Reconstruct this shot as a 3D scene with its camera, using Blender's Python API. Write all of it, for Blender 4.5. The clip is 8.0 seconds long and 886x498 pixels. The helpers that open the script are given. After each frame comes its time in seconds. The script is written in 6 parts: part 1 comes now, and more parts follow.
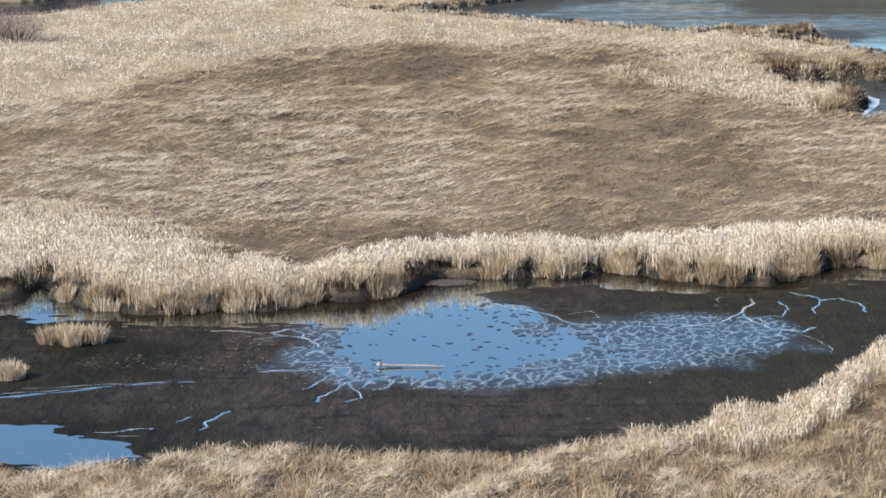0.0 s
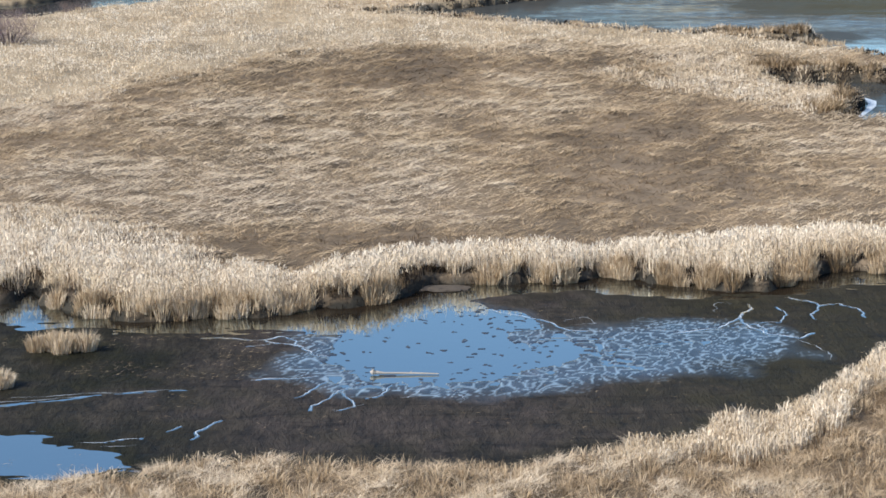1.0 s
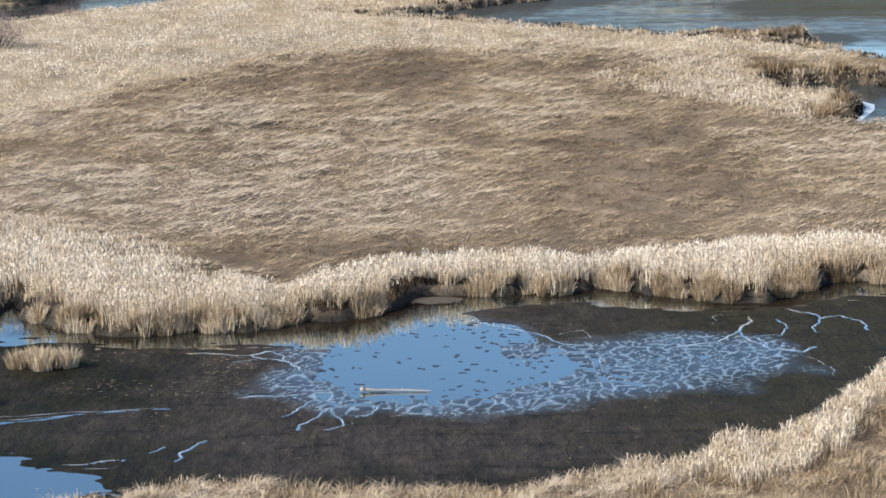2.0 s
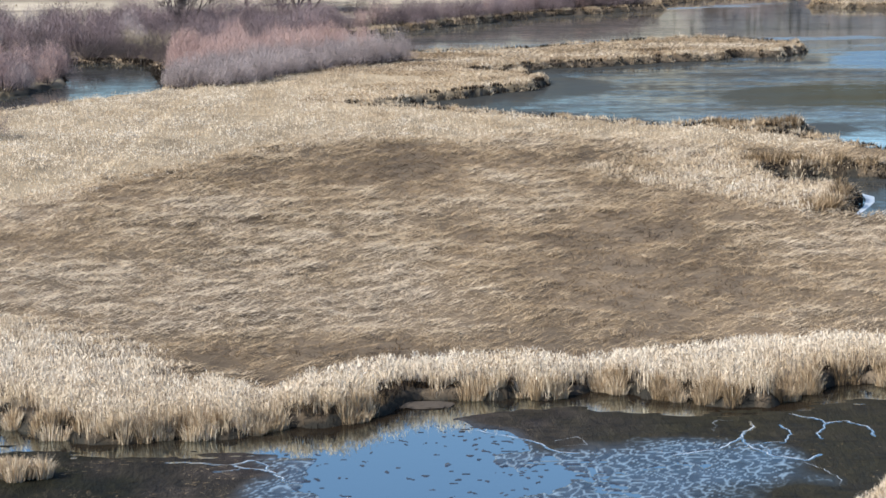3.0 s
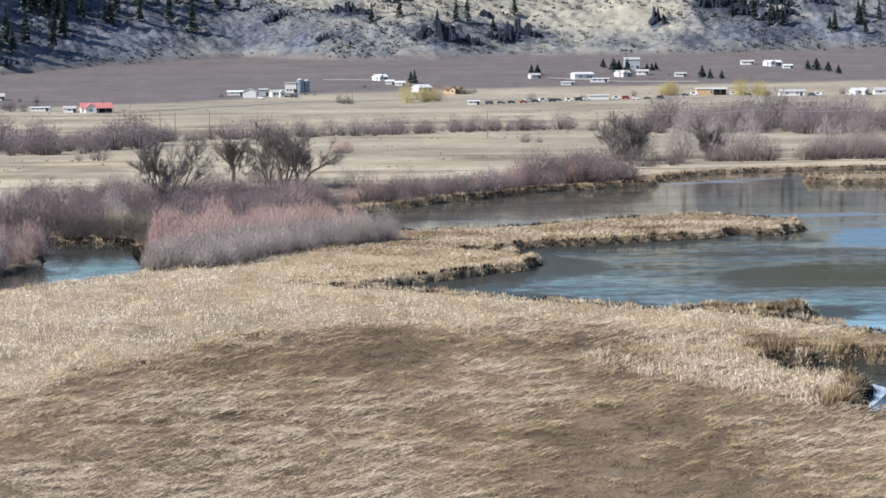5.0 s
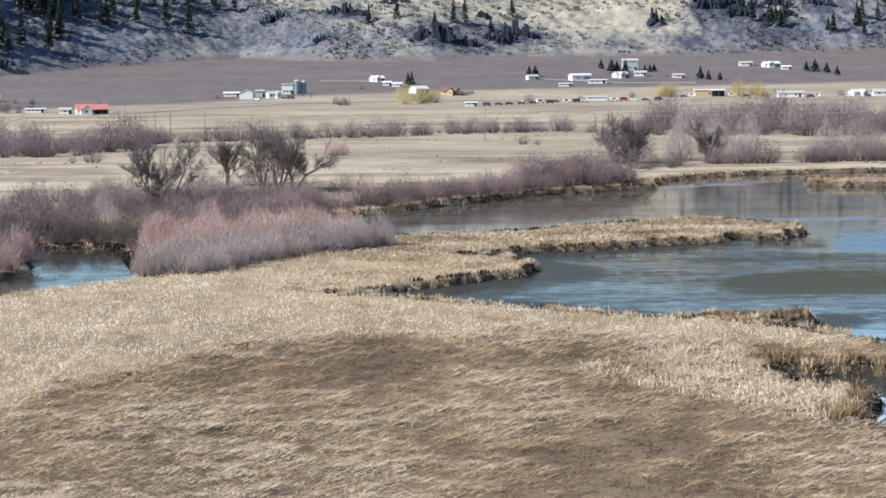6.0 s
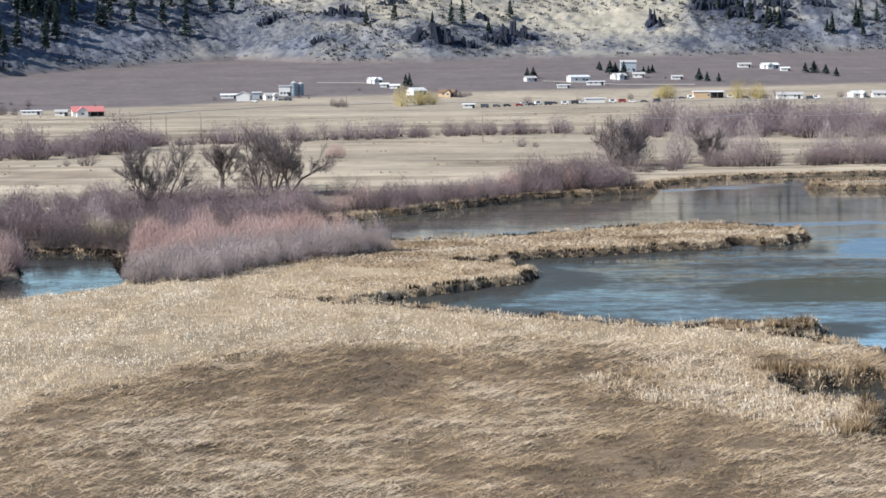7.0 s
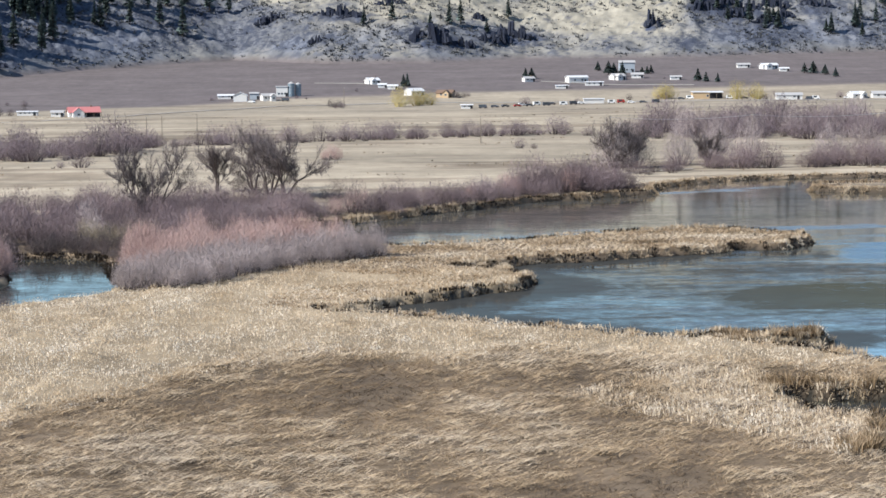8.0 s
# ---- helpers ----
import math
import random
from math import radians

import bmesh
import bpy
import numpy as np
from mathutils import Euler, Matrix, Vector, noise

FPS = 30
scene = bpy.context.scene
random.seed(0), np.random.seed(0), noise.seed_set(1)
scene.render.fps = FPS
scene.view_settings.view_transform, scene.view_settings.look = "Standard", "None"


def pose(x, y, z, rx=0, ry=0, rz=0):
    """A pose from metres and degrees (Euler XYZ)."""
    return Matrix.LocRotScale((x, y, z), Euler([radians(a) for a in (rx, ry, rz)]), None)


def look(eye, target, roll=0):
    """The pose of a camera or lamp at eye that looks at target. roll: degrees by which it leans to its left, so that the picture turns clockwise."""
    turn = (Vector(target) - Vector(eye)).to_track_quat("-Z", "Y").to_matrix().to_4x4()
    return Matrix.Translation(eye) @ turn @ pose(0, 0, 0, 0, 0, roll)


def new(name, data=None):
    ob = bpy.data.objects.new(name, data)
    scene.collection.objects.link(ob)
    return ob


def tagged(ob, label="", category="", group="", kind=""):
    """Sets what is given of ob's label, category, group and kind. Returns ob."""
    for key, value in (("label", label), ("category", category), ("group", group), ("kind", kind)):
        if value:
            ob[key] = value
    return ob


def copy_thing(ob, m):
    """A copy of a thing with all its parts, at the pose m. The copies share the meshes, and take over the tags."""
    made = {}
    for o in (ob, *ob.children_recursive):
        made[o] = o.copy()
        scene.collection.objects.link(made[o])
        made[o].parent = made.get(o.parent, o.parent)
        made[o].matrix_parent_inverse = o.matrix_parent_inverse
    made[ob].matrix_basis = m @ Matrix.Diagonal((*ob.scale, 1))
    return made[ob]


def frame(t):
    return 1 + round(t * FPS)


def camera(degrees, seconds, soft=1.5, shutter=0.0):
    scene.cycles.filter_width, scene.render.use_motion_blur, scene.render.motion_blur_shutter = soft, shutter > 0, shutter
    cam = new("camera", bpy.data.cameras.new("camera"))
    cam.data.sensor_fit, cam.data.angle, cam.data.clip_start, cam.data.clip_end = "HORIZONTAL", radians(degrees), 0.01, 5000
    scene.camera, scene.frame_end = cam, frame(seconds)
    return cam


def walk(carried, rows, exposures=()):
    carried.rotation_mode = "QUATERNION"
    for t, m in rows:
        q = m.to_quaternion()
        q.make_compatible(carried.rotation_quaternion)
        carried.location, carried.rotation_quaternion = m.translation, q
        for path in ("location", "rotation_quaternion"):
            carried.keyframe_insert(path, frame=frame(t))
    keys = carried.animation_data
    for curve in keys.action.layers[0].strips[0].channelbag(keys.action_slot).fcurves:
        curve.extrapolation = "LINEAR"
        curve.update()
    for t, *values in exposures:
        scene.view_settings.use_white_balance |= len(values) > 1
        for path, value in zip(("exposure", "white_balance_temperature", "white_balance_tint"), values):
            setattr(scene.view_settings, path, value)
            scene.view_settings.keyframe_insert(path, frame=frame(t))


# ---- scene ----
# ---- camera ----
cam = camera(21.147, 8.0, soft=1.6)
PATH = [
    (0, pose(0.000, -0.000, 25.000, 79.332, 0.267, -0.050)),
    (0.5, pose(0.012, 0.546, 24.977, 79.339, 0.332, -0.127)),
    (1, pose(0.031, 1.396, 24.974, 79.351, 0.366, -0.196)),
    (1.2, pose(0.037, 1.882, 24.971, 79.346, 0.370, -0.229)),
    (2.3, pose(0.122, 5.666, 24.976, 79.358, 0.482, -0.458)),
    (2.5, pose(0.157, 6.497, 24.985, 79.588, 0.483, -0.491)),
    (2.7, pose(0.208, 7.348, 24.998, 80.219, 0.493, -0.517)),
    (2.8, pose(0.235, 7.784, 25.006, 80.604, 0.491, -0.527)),
    (3, pose(0.286, 8.675, 25.026, 81.416, 0.533, -0.562)),
    (3.5, pose(0.399, 10.985, 25.099, 83.486, 0.606, -0.629)),
    (3.7, pose(0.451, 11.970, 25.112, 84.323, 0.613, -0.648)),
    (3.8, pose(0.479, 12.474, 25.118, 84.703, 0.636, -0.650)),
    (3.9, pose(0.508, 12.984, 25.123, 85.019, 0.635, -0.655)),
    (4, pose(0.538, 13.501, 25.129, 85.259, 0.639, -0.664)),
    (4.2, pose(0.607, 14.551, 25.150, 85.499, 0.666, -0.673)),
    (4.5, pose(0.717, 16.166, 25.187, 85.535, 0.676, -0.697)),
    (4.7, pose(0.786, 17.269, 25.212, 85.551, 0.672, -0.718)),
    (5.8, pose(1.133, 23.541, 25.358, 85.577, 0.649, -0.793)),
    (6, pose(1.188, 24.693, 25.384, 85.588, 0.652, -0.802)),
    (6.5, pose(1.309, 27.548, 25.445, 85.608, 0.699, -0.827)),
    (7, pose(1.416, 30.432, 25.527, 85.621, 0.683, -0.851)),
    (7.5, pose(1.520, 33.348, 25.624, 85.630, 0.700, -0.877)),
    (8, pose(1.665, 36.291, 25.708, 85.624, 0.691, -0.894)),
]
walk(cam, PATH, exposures=[(0.0, 0.73), (3.0, 0.71), (4.5, 0.62), (6.0, 0.66), (8.0, 0.66)])

# ---- sky, sun, exposure ----
SUN_DIR = Vector((-0.74, -0.34, 0.60)).normalized()
world = bpy.data.worlds.new("sky")
scene.world = world
world.use_nodes = True
wn = world.node_tree
wn.nodes.clear()
w_out = wn.nodes.new("ShaderNodeOutputWorld")
w_bg = wn.nodes.new("ShaderNodeBackground")
w_sky = wn.nodes.new("ShaderNodeTexSky")
w_sky.sky_type = "NISHITA"
w_sky.sun_disc = False
w_sky.sun_elevation = math.asin(SUN_DIR.z)
w_sky.sun_rotation = math.atan2(SUN_DIR.x, SUN_DIR.y)
w_sky.altitude = 300
w_sky.dust_density = 0.0
w_sky.ozone_density = 5.0
w_bg.inputs["Strength"].default_value = 0.105
wn.links.new(w_sky.outputs[0], w_bg.inputs[0])
wn.links.new(w_bg.outputs[0], w_out.inputs[0])
sun_data = bpy.data.lights.new("sun", "SUN")
sun_data.energy = 5.0
sun_data.angle = radians(0.6)
sun_data.color = (1.0, 0.965, 0.905)
sun = new("sun", sun_data)
sun.matrix_world = look((-80, -30, 200), Vector((-80, -30, 200)) - SUN_DIR)


# ---- node helpers ----
def material(name):
    m = bpy.data.materials.new(name)
    m.use_nodes = True
    nt = m.node_tree
    nt.nodes.clear()
    out = nt.nodes.new("ShaderNodeOutputMaterial")
    return m, nt, out


def node(nt, kind, **sets):
    n = nt.nodes.new(kind)
    for key, value in sets.items():
        n.inputs[key].default_value = value
    return n


def stored(nt, name):
    n = nt.nodes.new("ShaderNodeAttribute")
    n.attribute_name = name
    return n


def link(nt, a, b):
    nt.links.new(a, b)


def ramp(nt, fac, stops):
    r = nt.nodes.new("ShaderNodeValToRGB")
    while len(r.color_ramp.elements) < len(stops):
        r.color_ramp.elements.new(0.5)
    for e, (p, c) in zip(r.color_ramp.elements, stops):
        e.position, e.color = p, (*c, 1)
    link(nt, fac, r.inputs[0])
    return r.outputs[0]


def mix(nt, fac, a, b, blend="MIX"):
    n = nt.nodes.new("ShaderNodeMix")
    n.data_type, n.blend_type = "RGBA", blend
    for value, socket in ((fac, n.inputs[0]), (a, n.inputs[6]), (b, n.inputs[7])):
        if isinstance(value, bpy.types.NodeSocket):
            link(nt, value, socket)
        elif isinstance(value, (int, float)):
            socket.default_value = value
        else:
            socket.default_value = (*value, 1)
    return n.outputs[2]


def calc(nt, op, a, b=0.0, clamp=False):
    n = nt.nodes.new("ShaderNodeMath")
    n.operation, n.use_clamp = op, clamp
    for value, socket in ((a, n.inputs[0]), (b, n.inputs[1])):
        if isinstance(value, bpy.types.NodeSocket):
            link(nt, value, socket)
        else:
            socket.default_value = value
    return n.outputs[0]


def place_noise(nt, scale, stretch=(1, 1, 1), detail=4.0, rough=0.55, kind="ShaderNodeTexNoise"):
    """Noise laid out in metres over the place, scale cells to the metre."""
    geo = nt.nodes.new("ShaderNodeNewGeometry")
    mp = nt.nodes.new("ShaderNodeMapping")
    mp.inputs["Scale"].default_value = stretch
    link(nt, geo.outputs["Position"], mp.inputs["Vector"])
    n = nt.nodes.new(kind)
    n.inputs["Scale"].default_value = scale
    if "Detail" in n.inputs:
        n.inputs["Detail"].default_value = detail
        n.inputs["Roughness"].default_value = rough
    link(nt, mp.outputs[0], n.inputs["Vector"])
    return n.outputs[0]


def own_noise(nt, scale, detail=4.0, stretch=(1, 1, 1)):
    """Noise in a thing's own metres."""
    tc = nt.nodes.new("ShaderNodeTexCoord")
    mp = nt.nodes.new("ShaderNodeMapping")
    mp.inputs["Scale"].default_value = stretch
    link(nt, tc.outputs["Object"], mp.inputs["Vector"])
    n = nt.nodes.new("ShaderNodeTexNoise")
    n.inputs["Scale"].default_value, n.inputs["Detail"].default_value = scale, detail
    link(nt, mp.outputs[0], n.inputs["Vector"])
    return n.outputs[0]


def principled(nt, out, colour, rough=0.8, metal=0.0, bump=None, bump_dist=0.02, spec=0.3):
    p = nt.nodes.new("ShaderNodeBsdfPrincipled")
    if isinstance(colour, bpy.types.NodeSocket):
        link(nt, colour, p.inputs["Base Color"])
    else:
        p.inputs["Base Color"].default_value = (*colour, 1)
    if isinstance(rough, bpy.types.NodeSocket):
        link(nt, rough, p.inputs["Roughness"])
    else:
        p.inputs["Roughness"].default_value = rough
    p.inputs["Metallic"].default_value = metal
    p.inputs["Specular IOR Level"].default_value = spec
    if bump is not None:
        b = nt.nodes.new("ShaderNodeBump")
        b.inputs["Distance"].default_value = bump_dist
        b.inputs["Strength"].default_value = 1.0
        link(nt, bump, b.inputs["Height"])
        link(nt, b.outputs[0], p.inputs["Normal"])
    link(nt, p.outputs[0], out.inputs[0])
    return p


# ---- materials ----
def leaf_material(name, stops, see_through=0.14, spread=0.17):
    """Dry blades: colour runs along stops by the blade's tone, with chance from blade to blade."""
    m, nt, out = material(name)
    tone = stored(nt, "tone")
    geo = nt.nodes.new("ShaderNodeNewGeometry")
    chance = calc(nt, "MULTIPLY", calc(nt, "SUBTRACT", geo.outputs["Random Per Island"], 0.5), spread)
    col = ramp(nt, calc(nt, "ADD", tone.outputs["Fac"], chance, True), stops)
    patch = place_noise(nt, 0.9, detail=3)
    col = mix(nt, calc(nt, "MULTIPLY", patch, 0.5), col, mix(nt, 1.0, col, (0.62, 0.56, 0.50), "MULTIPLY"))
    d = nt.nodes.new("ShaderNodeBsdfDiffuse")
    t = nt.nodes.new("ShaderNodeBsdfTranslucent")
    g = node(nt, "ShaderNodeBsdfGlossy", Roughness=0.45)
    s = nt.nodes.new("ShaderNodeMixShader")
    s.inputs[0].default_value = see_through
    s2 = nt.nodes.new("ShaderNodeMixShader")
    s2.inputs[0].default_value = 0.02
    for n in (d, t):
        link(nt, col, n.inputs["Color"])
    link(nt, d.outputs[0], s.inputs[1])
    link(nt, t.outputs[0], s.inputs[2])
    link(nt, s.outputs[0], s2.inputs[1])
    link(nt, g.outputs[0], s2.inputs[2])
    link(nt, s2.outputs[0], out.inputs[0])
    return m


# darkest stop is near black, for shade painted in hollows and under banks
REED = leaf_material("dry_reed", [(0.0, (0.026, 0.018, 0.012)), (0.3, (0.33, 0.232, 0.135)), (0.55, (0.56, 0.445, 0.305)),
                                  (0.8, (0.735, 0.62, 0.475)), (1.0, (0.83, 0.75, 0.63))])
SEDGE = leaf_material("matted_sedge", [(0.0, (0.060, 0.043, 0.030)), (0.3, (0.245, 0.174, 0.108)), (0.55, (0.445, 0.335, 0.212)),
                                       (0.8, (0.565, 0.45, 0.31)), (1.0, (0.64, 0.535, 0.405))], 0.15)


def twig_material(name, dark, light):
    m, nt, out = material(name)
    geo = nt.nodes.new("ShaderNodeNewGeometry")
    inf = nt.nodes.new("ShaderNodeObjectInfo")
    f = calc(nt, "ADD", calc(nt, "MULTIPLY", geo.outputs["Random Per Island"], 0.45), calc(nt, "MULTIPLY", inf.outputs["Random"], 0.55))
    principled(nt, out, mix(nt, f, dark, light), 0.7)
    return m


TWIG_MAUVE = twig_material("mauve_twig", (0.072, 0.051, 0.053), (0.285, 0.214, 0.216))
TWIG_HEDGE = twig_material("hedge_twig", (0.075, 0.055, 0.060), (0.27, 0.21, 0.222))
TWIG_GREY = twig_material("grey_twig", (0.165, 0.134, 0.130), (0.49, 0.412, 0.395))
TWIG_RED = twig_material("red_twig", (0.24, 0.138, 0.122), (0.54, 0.395, 0.35))
TWIG_OLIVE = twig_material("olive_twig", (0.14, 0.11, 0.065), (0.40, 0.335, 0.22))
TWIG_DARK = twig_material("dark_twig", (0.035, 0.028, 0.027), (0.12, 0.09, 0.088))
TWIG_CROWN = twig_material("crown_twig", (0.060, 0.048, 0.047), (0.20, 0.165, 0.160))
TWIG_YELLOW = twig_material("yellow_twig", (0.24, 0.19, 0.07), (0.56, 0.46, 0.19))
SAGE = twig_material("sagebrush", (0.030, 0.033, 0.036), (0.085, 0.086, 0.088))
NEEDLE = twig_material("fir_needle", (0.038, 0.058, 0.056), (0.115, 0.150, 0.135))


def plain(name, colour, rough=0.8, grain=3.0, amount=0.35, metal=0.0, bump=0.01):
    m, nt, out = material(name)
    n = own_noise(nt, grain)
    n2 = own_noise(nt, grain * 9, 2)
    f = calc(nt, "ADD", calc(nt, "MULTIPLY", n, 0.7), calc(nt, "MULTIPLY", n2, 0.3))
    dark = tuple(c * (1 - amount) for c in colour)
    principled(nt, out, mix(nt, f, dark, tuple(min(1, c * (1 + amount * 0.4)) for c in colour)), rough, metal, n2, bump)
    return m


BARK = plain("grey_bark", (0.075, 0.06, 0.053), 0.9, 2.5, 0.5)
LOG_WOOD = plain("bleached_wood", (0.36, 0.32, 0.28), 0.75, 6.0, 0.5)
WHITE_WALL = plain("white_siding", (0.62, 0.61, 0.59), 0.6, 0.7, 0.2)
TAN_WALL = plain("tan_siding", (0.50, 0.36, 0.22), 0.7, 0.7, 0.2)
GREY_WALL = plain("grey_siding", (0.34, 0.38, 0.42), 0.6, 0.7, 0.2)
GALVANISED = plain("galvanised_steel", (0.20, 0.25, 0.29), 0.5, 0.7, 0.2, metal=0.4)
RED_ROOF = plain("red_metal_roof", (0.50, 0.19, 0.18), 0.45, 0.8, 0.2)
GREY_ROOF = plain("grey_roof", (0.42, 0.41, 0.40), 0.6, 0.8, 0.25)
WHITE_ROOF = plain("white_metal_roof", (0.66, 0.66, 0.66), 0.4, 0.8, 0.12)
BROWN_ROOF = plain("brown_roof", (0.20, 0.13, 0.09), 0.8, 0.8, 0.25)
DARK_GAP = plain("dark_interior", (0.03, 0.03, 0.035), 0.9)
POLE_WOOD = plain("weathered_pole", (0.22, 0.18, 0.14), 0.9, 2.0)
WIRE = plain("power_wire", (0.45, 0.45, 0.46), 0.4, metal=0.6)
CAR_WHITE = plain("white_car_paint", (0.75, 0.75, 0.74), 0.3, 0.7, 0.08)
CAR_DARK = plain("dark_car_paint", (0.05, 0.055, 0.07), 0.3, 0.7, 0.2)
CAR_RED = plain("red_car_paint", (0.35, 0.04, 0.03), 0.3, 0.7, 0.2)
RUBBER = plain("tyre_rubber", (0.02, 0.02, 0.02), 0.9)
GLASS = plain("window_glass", (0.05, 0.065, 0.08), 0.08, 0.4, 0.3)
BASALT = plain("dark_basalt", (0.028, 0.034, 0.056), 0.9, 0.25, 0.6, bump=0.5)
ICE = plain("rotten_ice", (0.56, 0.61, 0.66), 0.25, 1.2, 0.25, bump=0.02)
GRAVEL = plain("gravel_road", (0.36, 0.33, 0.29), 0.95, 0.3, 0.25)

# ground: its cover colour comes with the sheet, grain and clods on top
GROUND, nt, out = material("marsh_and_field")
cover = stored(nt, "cover")
g1 = place_noise(nt, 0.22, (1, 0.35, 1), 6, 0.65)
g2 = place_noise(nt, 1.7, (1, 0.6, 1), 5, 0.7)
g4 = place_noise(nt, 0.075, (0.7, 1, 1), 7, 0.75)
shade = calc(nt, "ADD", 0.10, calc(nt, "ADD", calc(nt, "MULTIPLY", g4, 0.8), calc(nt, "ADD", calc(nt, "MULTIPLY", g1, 0.55), calc(nt, "MULTIPLY", g2, 0.45))))
sh = nt.nodes.new("ShaderNodeCombineColor")
for i in range(3):
    link(nt, shade, sh.inputs[i])
g3 = place_noise(nt, 0.13, (1, 0.7, 0.7), 6, 0.75)
relief = calc(nt, "ADD", calc(nt, "MULTIPLY", g2, 0.12), calc(nt, "MULTIPLY", calc(nt, "MULTIPLY", g3, cover.outputs["Alpha"]), 1.6))
turf = mix(nt, 1.0, cover.outputs["Color"], sh.outputs[0], "MULTIPLY")
# sage specks and loose stone on the hill, blued for distance haze
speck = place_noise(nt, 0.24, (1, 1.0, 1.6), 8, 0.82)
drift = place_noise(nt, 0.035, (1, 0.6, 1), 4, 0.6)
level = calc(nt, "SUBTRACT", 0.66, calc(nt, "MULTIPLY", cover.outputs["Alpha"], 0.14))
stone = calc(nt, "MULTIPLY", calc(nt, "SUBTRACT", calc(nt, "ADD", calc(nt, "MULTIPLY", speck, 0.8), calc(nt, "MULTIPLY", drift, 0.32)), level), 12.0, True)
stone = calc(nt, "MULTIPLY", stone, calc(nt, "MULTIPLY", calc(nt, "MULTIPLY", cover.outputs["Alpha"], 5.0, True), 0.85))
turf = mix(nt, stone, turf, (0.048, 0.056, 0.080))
principled(nt, out, turf, 0.95, 0, relief, 1.0, 0.1)

# wet mud with an algae film
MUD, nt, out = material("wet_mud")
m1 = place_noise(nt, 0.16, (1, 0.6, 1), 4)
m2 = place_noise(nt, 2.2, (1, 0.5, 1), 6, 0.7)
algae = stored(nt, "tone")
m3 = place_noise(nt, 0.75, (1, 0.45, 1), 5, 0.7)
m2 = calc(nt, "ADD", calc(nt, "MULTIPLY", m2, 0.5), calc(nt, "MULTIPLY", m3, 0.5))
m2 = calc(nt, "MULTIPLY", calc(nt, "SUBTRACT", m2, 0.34), 3.0, True)
mudcol = mix(nt, m2, (0.0080, 0.0064, 0.0056), (0.076, 0.0625, 0.0545))
grn = mix(nt, m2, (0.0135, 0.0118, 0.0072), (0.041, 0.0366, 0.0225))
col = mix(nt, calc(nt, "MULTIPLY", algae.outputs["Fac"], calc(nt, "ADD", 0.45, m1), True), mudcol, grn)
peat = stored(nt, "peat")
col = mix(nt, peat.outputs["Fac"], col, mix(nt, m2, (0.004, 0.004, 0.003), (0.026, 0.025, 0.015)))
m4 = place_noise(nt, 0.9, (0.3, 1.3, 1), 7, 0.78)
runnel = calc(nt, "MULTIPLY", calc(nt, "MULTIPLY", calc(nt, "SUBTRACT", m4, 0.53), 9.0, True), 0.75)
col = mix(nt, runnel, col, (0.0065, 0.0060, 0.0050))
rough = calc(nt, "ADD", 0.5, calc(nt, "MULTIPLY", m2, 0.35))
mud_p = principled(nt, out, col, rough, 0, m2, 0.10, 0.05)
wet = stored(nt, "wet")
sheen = node(nt, "ShaderNodeBsdfGlossy", Color=(0.80, 0.90, 0.93, 1), Roughness=0.12)
mud_x = nt.nodes.new("ShaderNodeMixShader")
link(nt, calc(nt, "MULTIPLY", wet.outputs["Fac"], calc(nt, "ADD", 0.07, calc(nt, "MULTIPLY", m3, 0.34))), mud_x.inputs[0])
# pale coat paints the sky's reflection along the narrow water cracks
crack_glint = stored(nt, "crack_glint")
glint_coat = node(nt, "ShaderNodeBsdfPrincipled", Roughness=0.35)
glint_coat.inputs["Base Color"].default_value = (0.27, 0.345, 0.39, 1)
mud_f = nt.nodes.new("ShaderNodeMixShader")
link(nt, crack_glint.outputs["Fac"], mud_f.inputs[0])
link(nt, mud_p.outputs[0], mud_f.inputs[1])
link(nt, glint_coat.outputs[0], mud_f.inputs[2])
link(nt, mud_f.outputs[0], mud_x.inputs[1])
link(nt, sheen.outputs[0], mud_x.inputs[2])
link(nt, mud_x.outputs[0], out.inputs[0])

# water: calm to wind-ruffled
WATER, nt, out = material("pond_water")
ruffle = stored(nt, "ruffle")
patches = place_noise(nt, 0.22, (0.35, 0.8, 1), 8, 0.76)
amount = calc(nt, "MULTIPLY", ruffle.outputs["Fac"], calc(nt, "MULTIPLY", calc(nt, "SUBTRACT", patches, 0.47), 5.0, True), True)
amount = calc(nt, "ADD", amount, calc(nt, "SUBTRACT", ruffle.outputs["Fac"], 1.0, True), True)
waves = place_noise(nt, 1.6, (0.7, 1.4, 1), 3, 0.6)
tiny = place_noise(nt, 0.35, (0.8, 1.2, 1), 2, 0.5)
wb = nt.nodes.new("ShaderNodeBump")
wb.inputs["Distance"].default_value = 0.06
far_calm = stored(nt, "silt_and_reflection")
link(nt, calc(nt, "ADD", calc(nt, "ADD", 0.02, calc(nt, "MULTIPLY", far_calm.outputs["Fac"], 0.06)), calc(nt, "MULTIPLY", amount, 0.60)), wb.inputs["Strength"])
link(nt, calc(nt, "ADD", waves, tiny), wb.inputs["Height"])
wp = node(nt, "ShaderNodeBsdfPrincipled", Roughness=0.03, IOR=1.40)
silt_and_reflection = stored(nt, "silt_and_reflection")
# brown base: muddy water plus hill and sky reflection put into colour
link(nt, mix(nt, silt_and_reflection.outputs["Fac"], (0.020, 0.021, 0.019), (0.165, 0.135, 0.105)), wp.inputs["Base Color"])
link(nt, calc(nt, "ADD", 0.03, calc(nt, "MULTIPLY", amount, 0.24)), wp.inputs["Roughness"])
link(nt, wb.outputs[0], wp.inputs["Normal"])
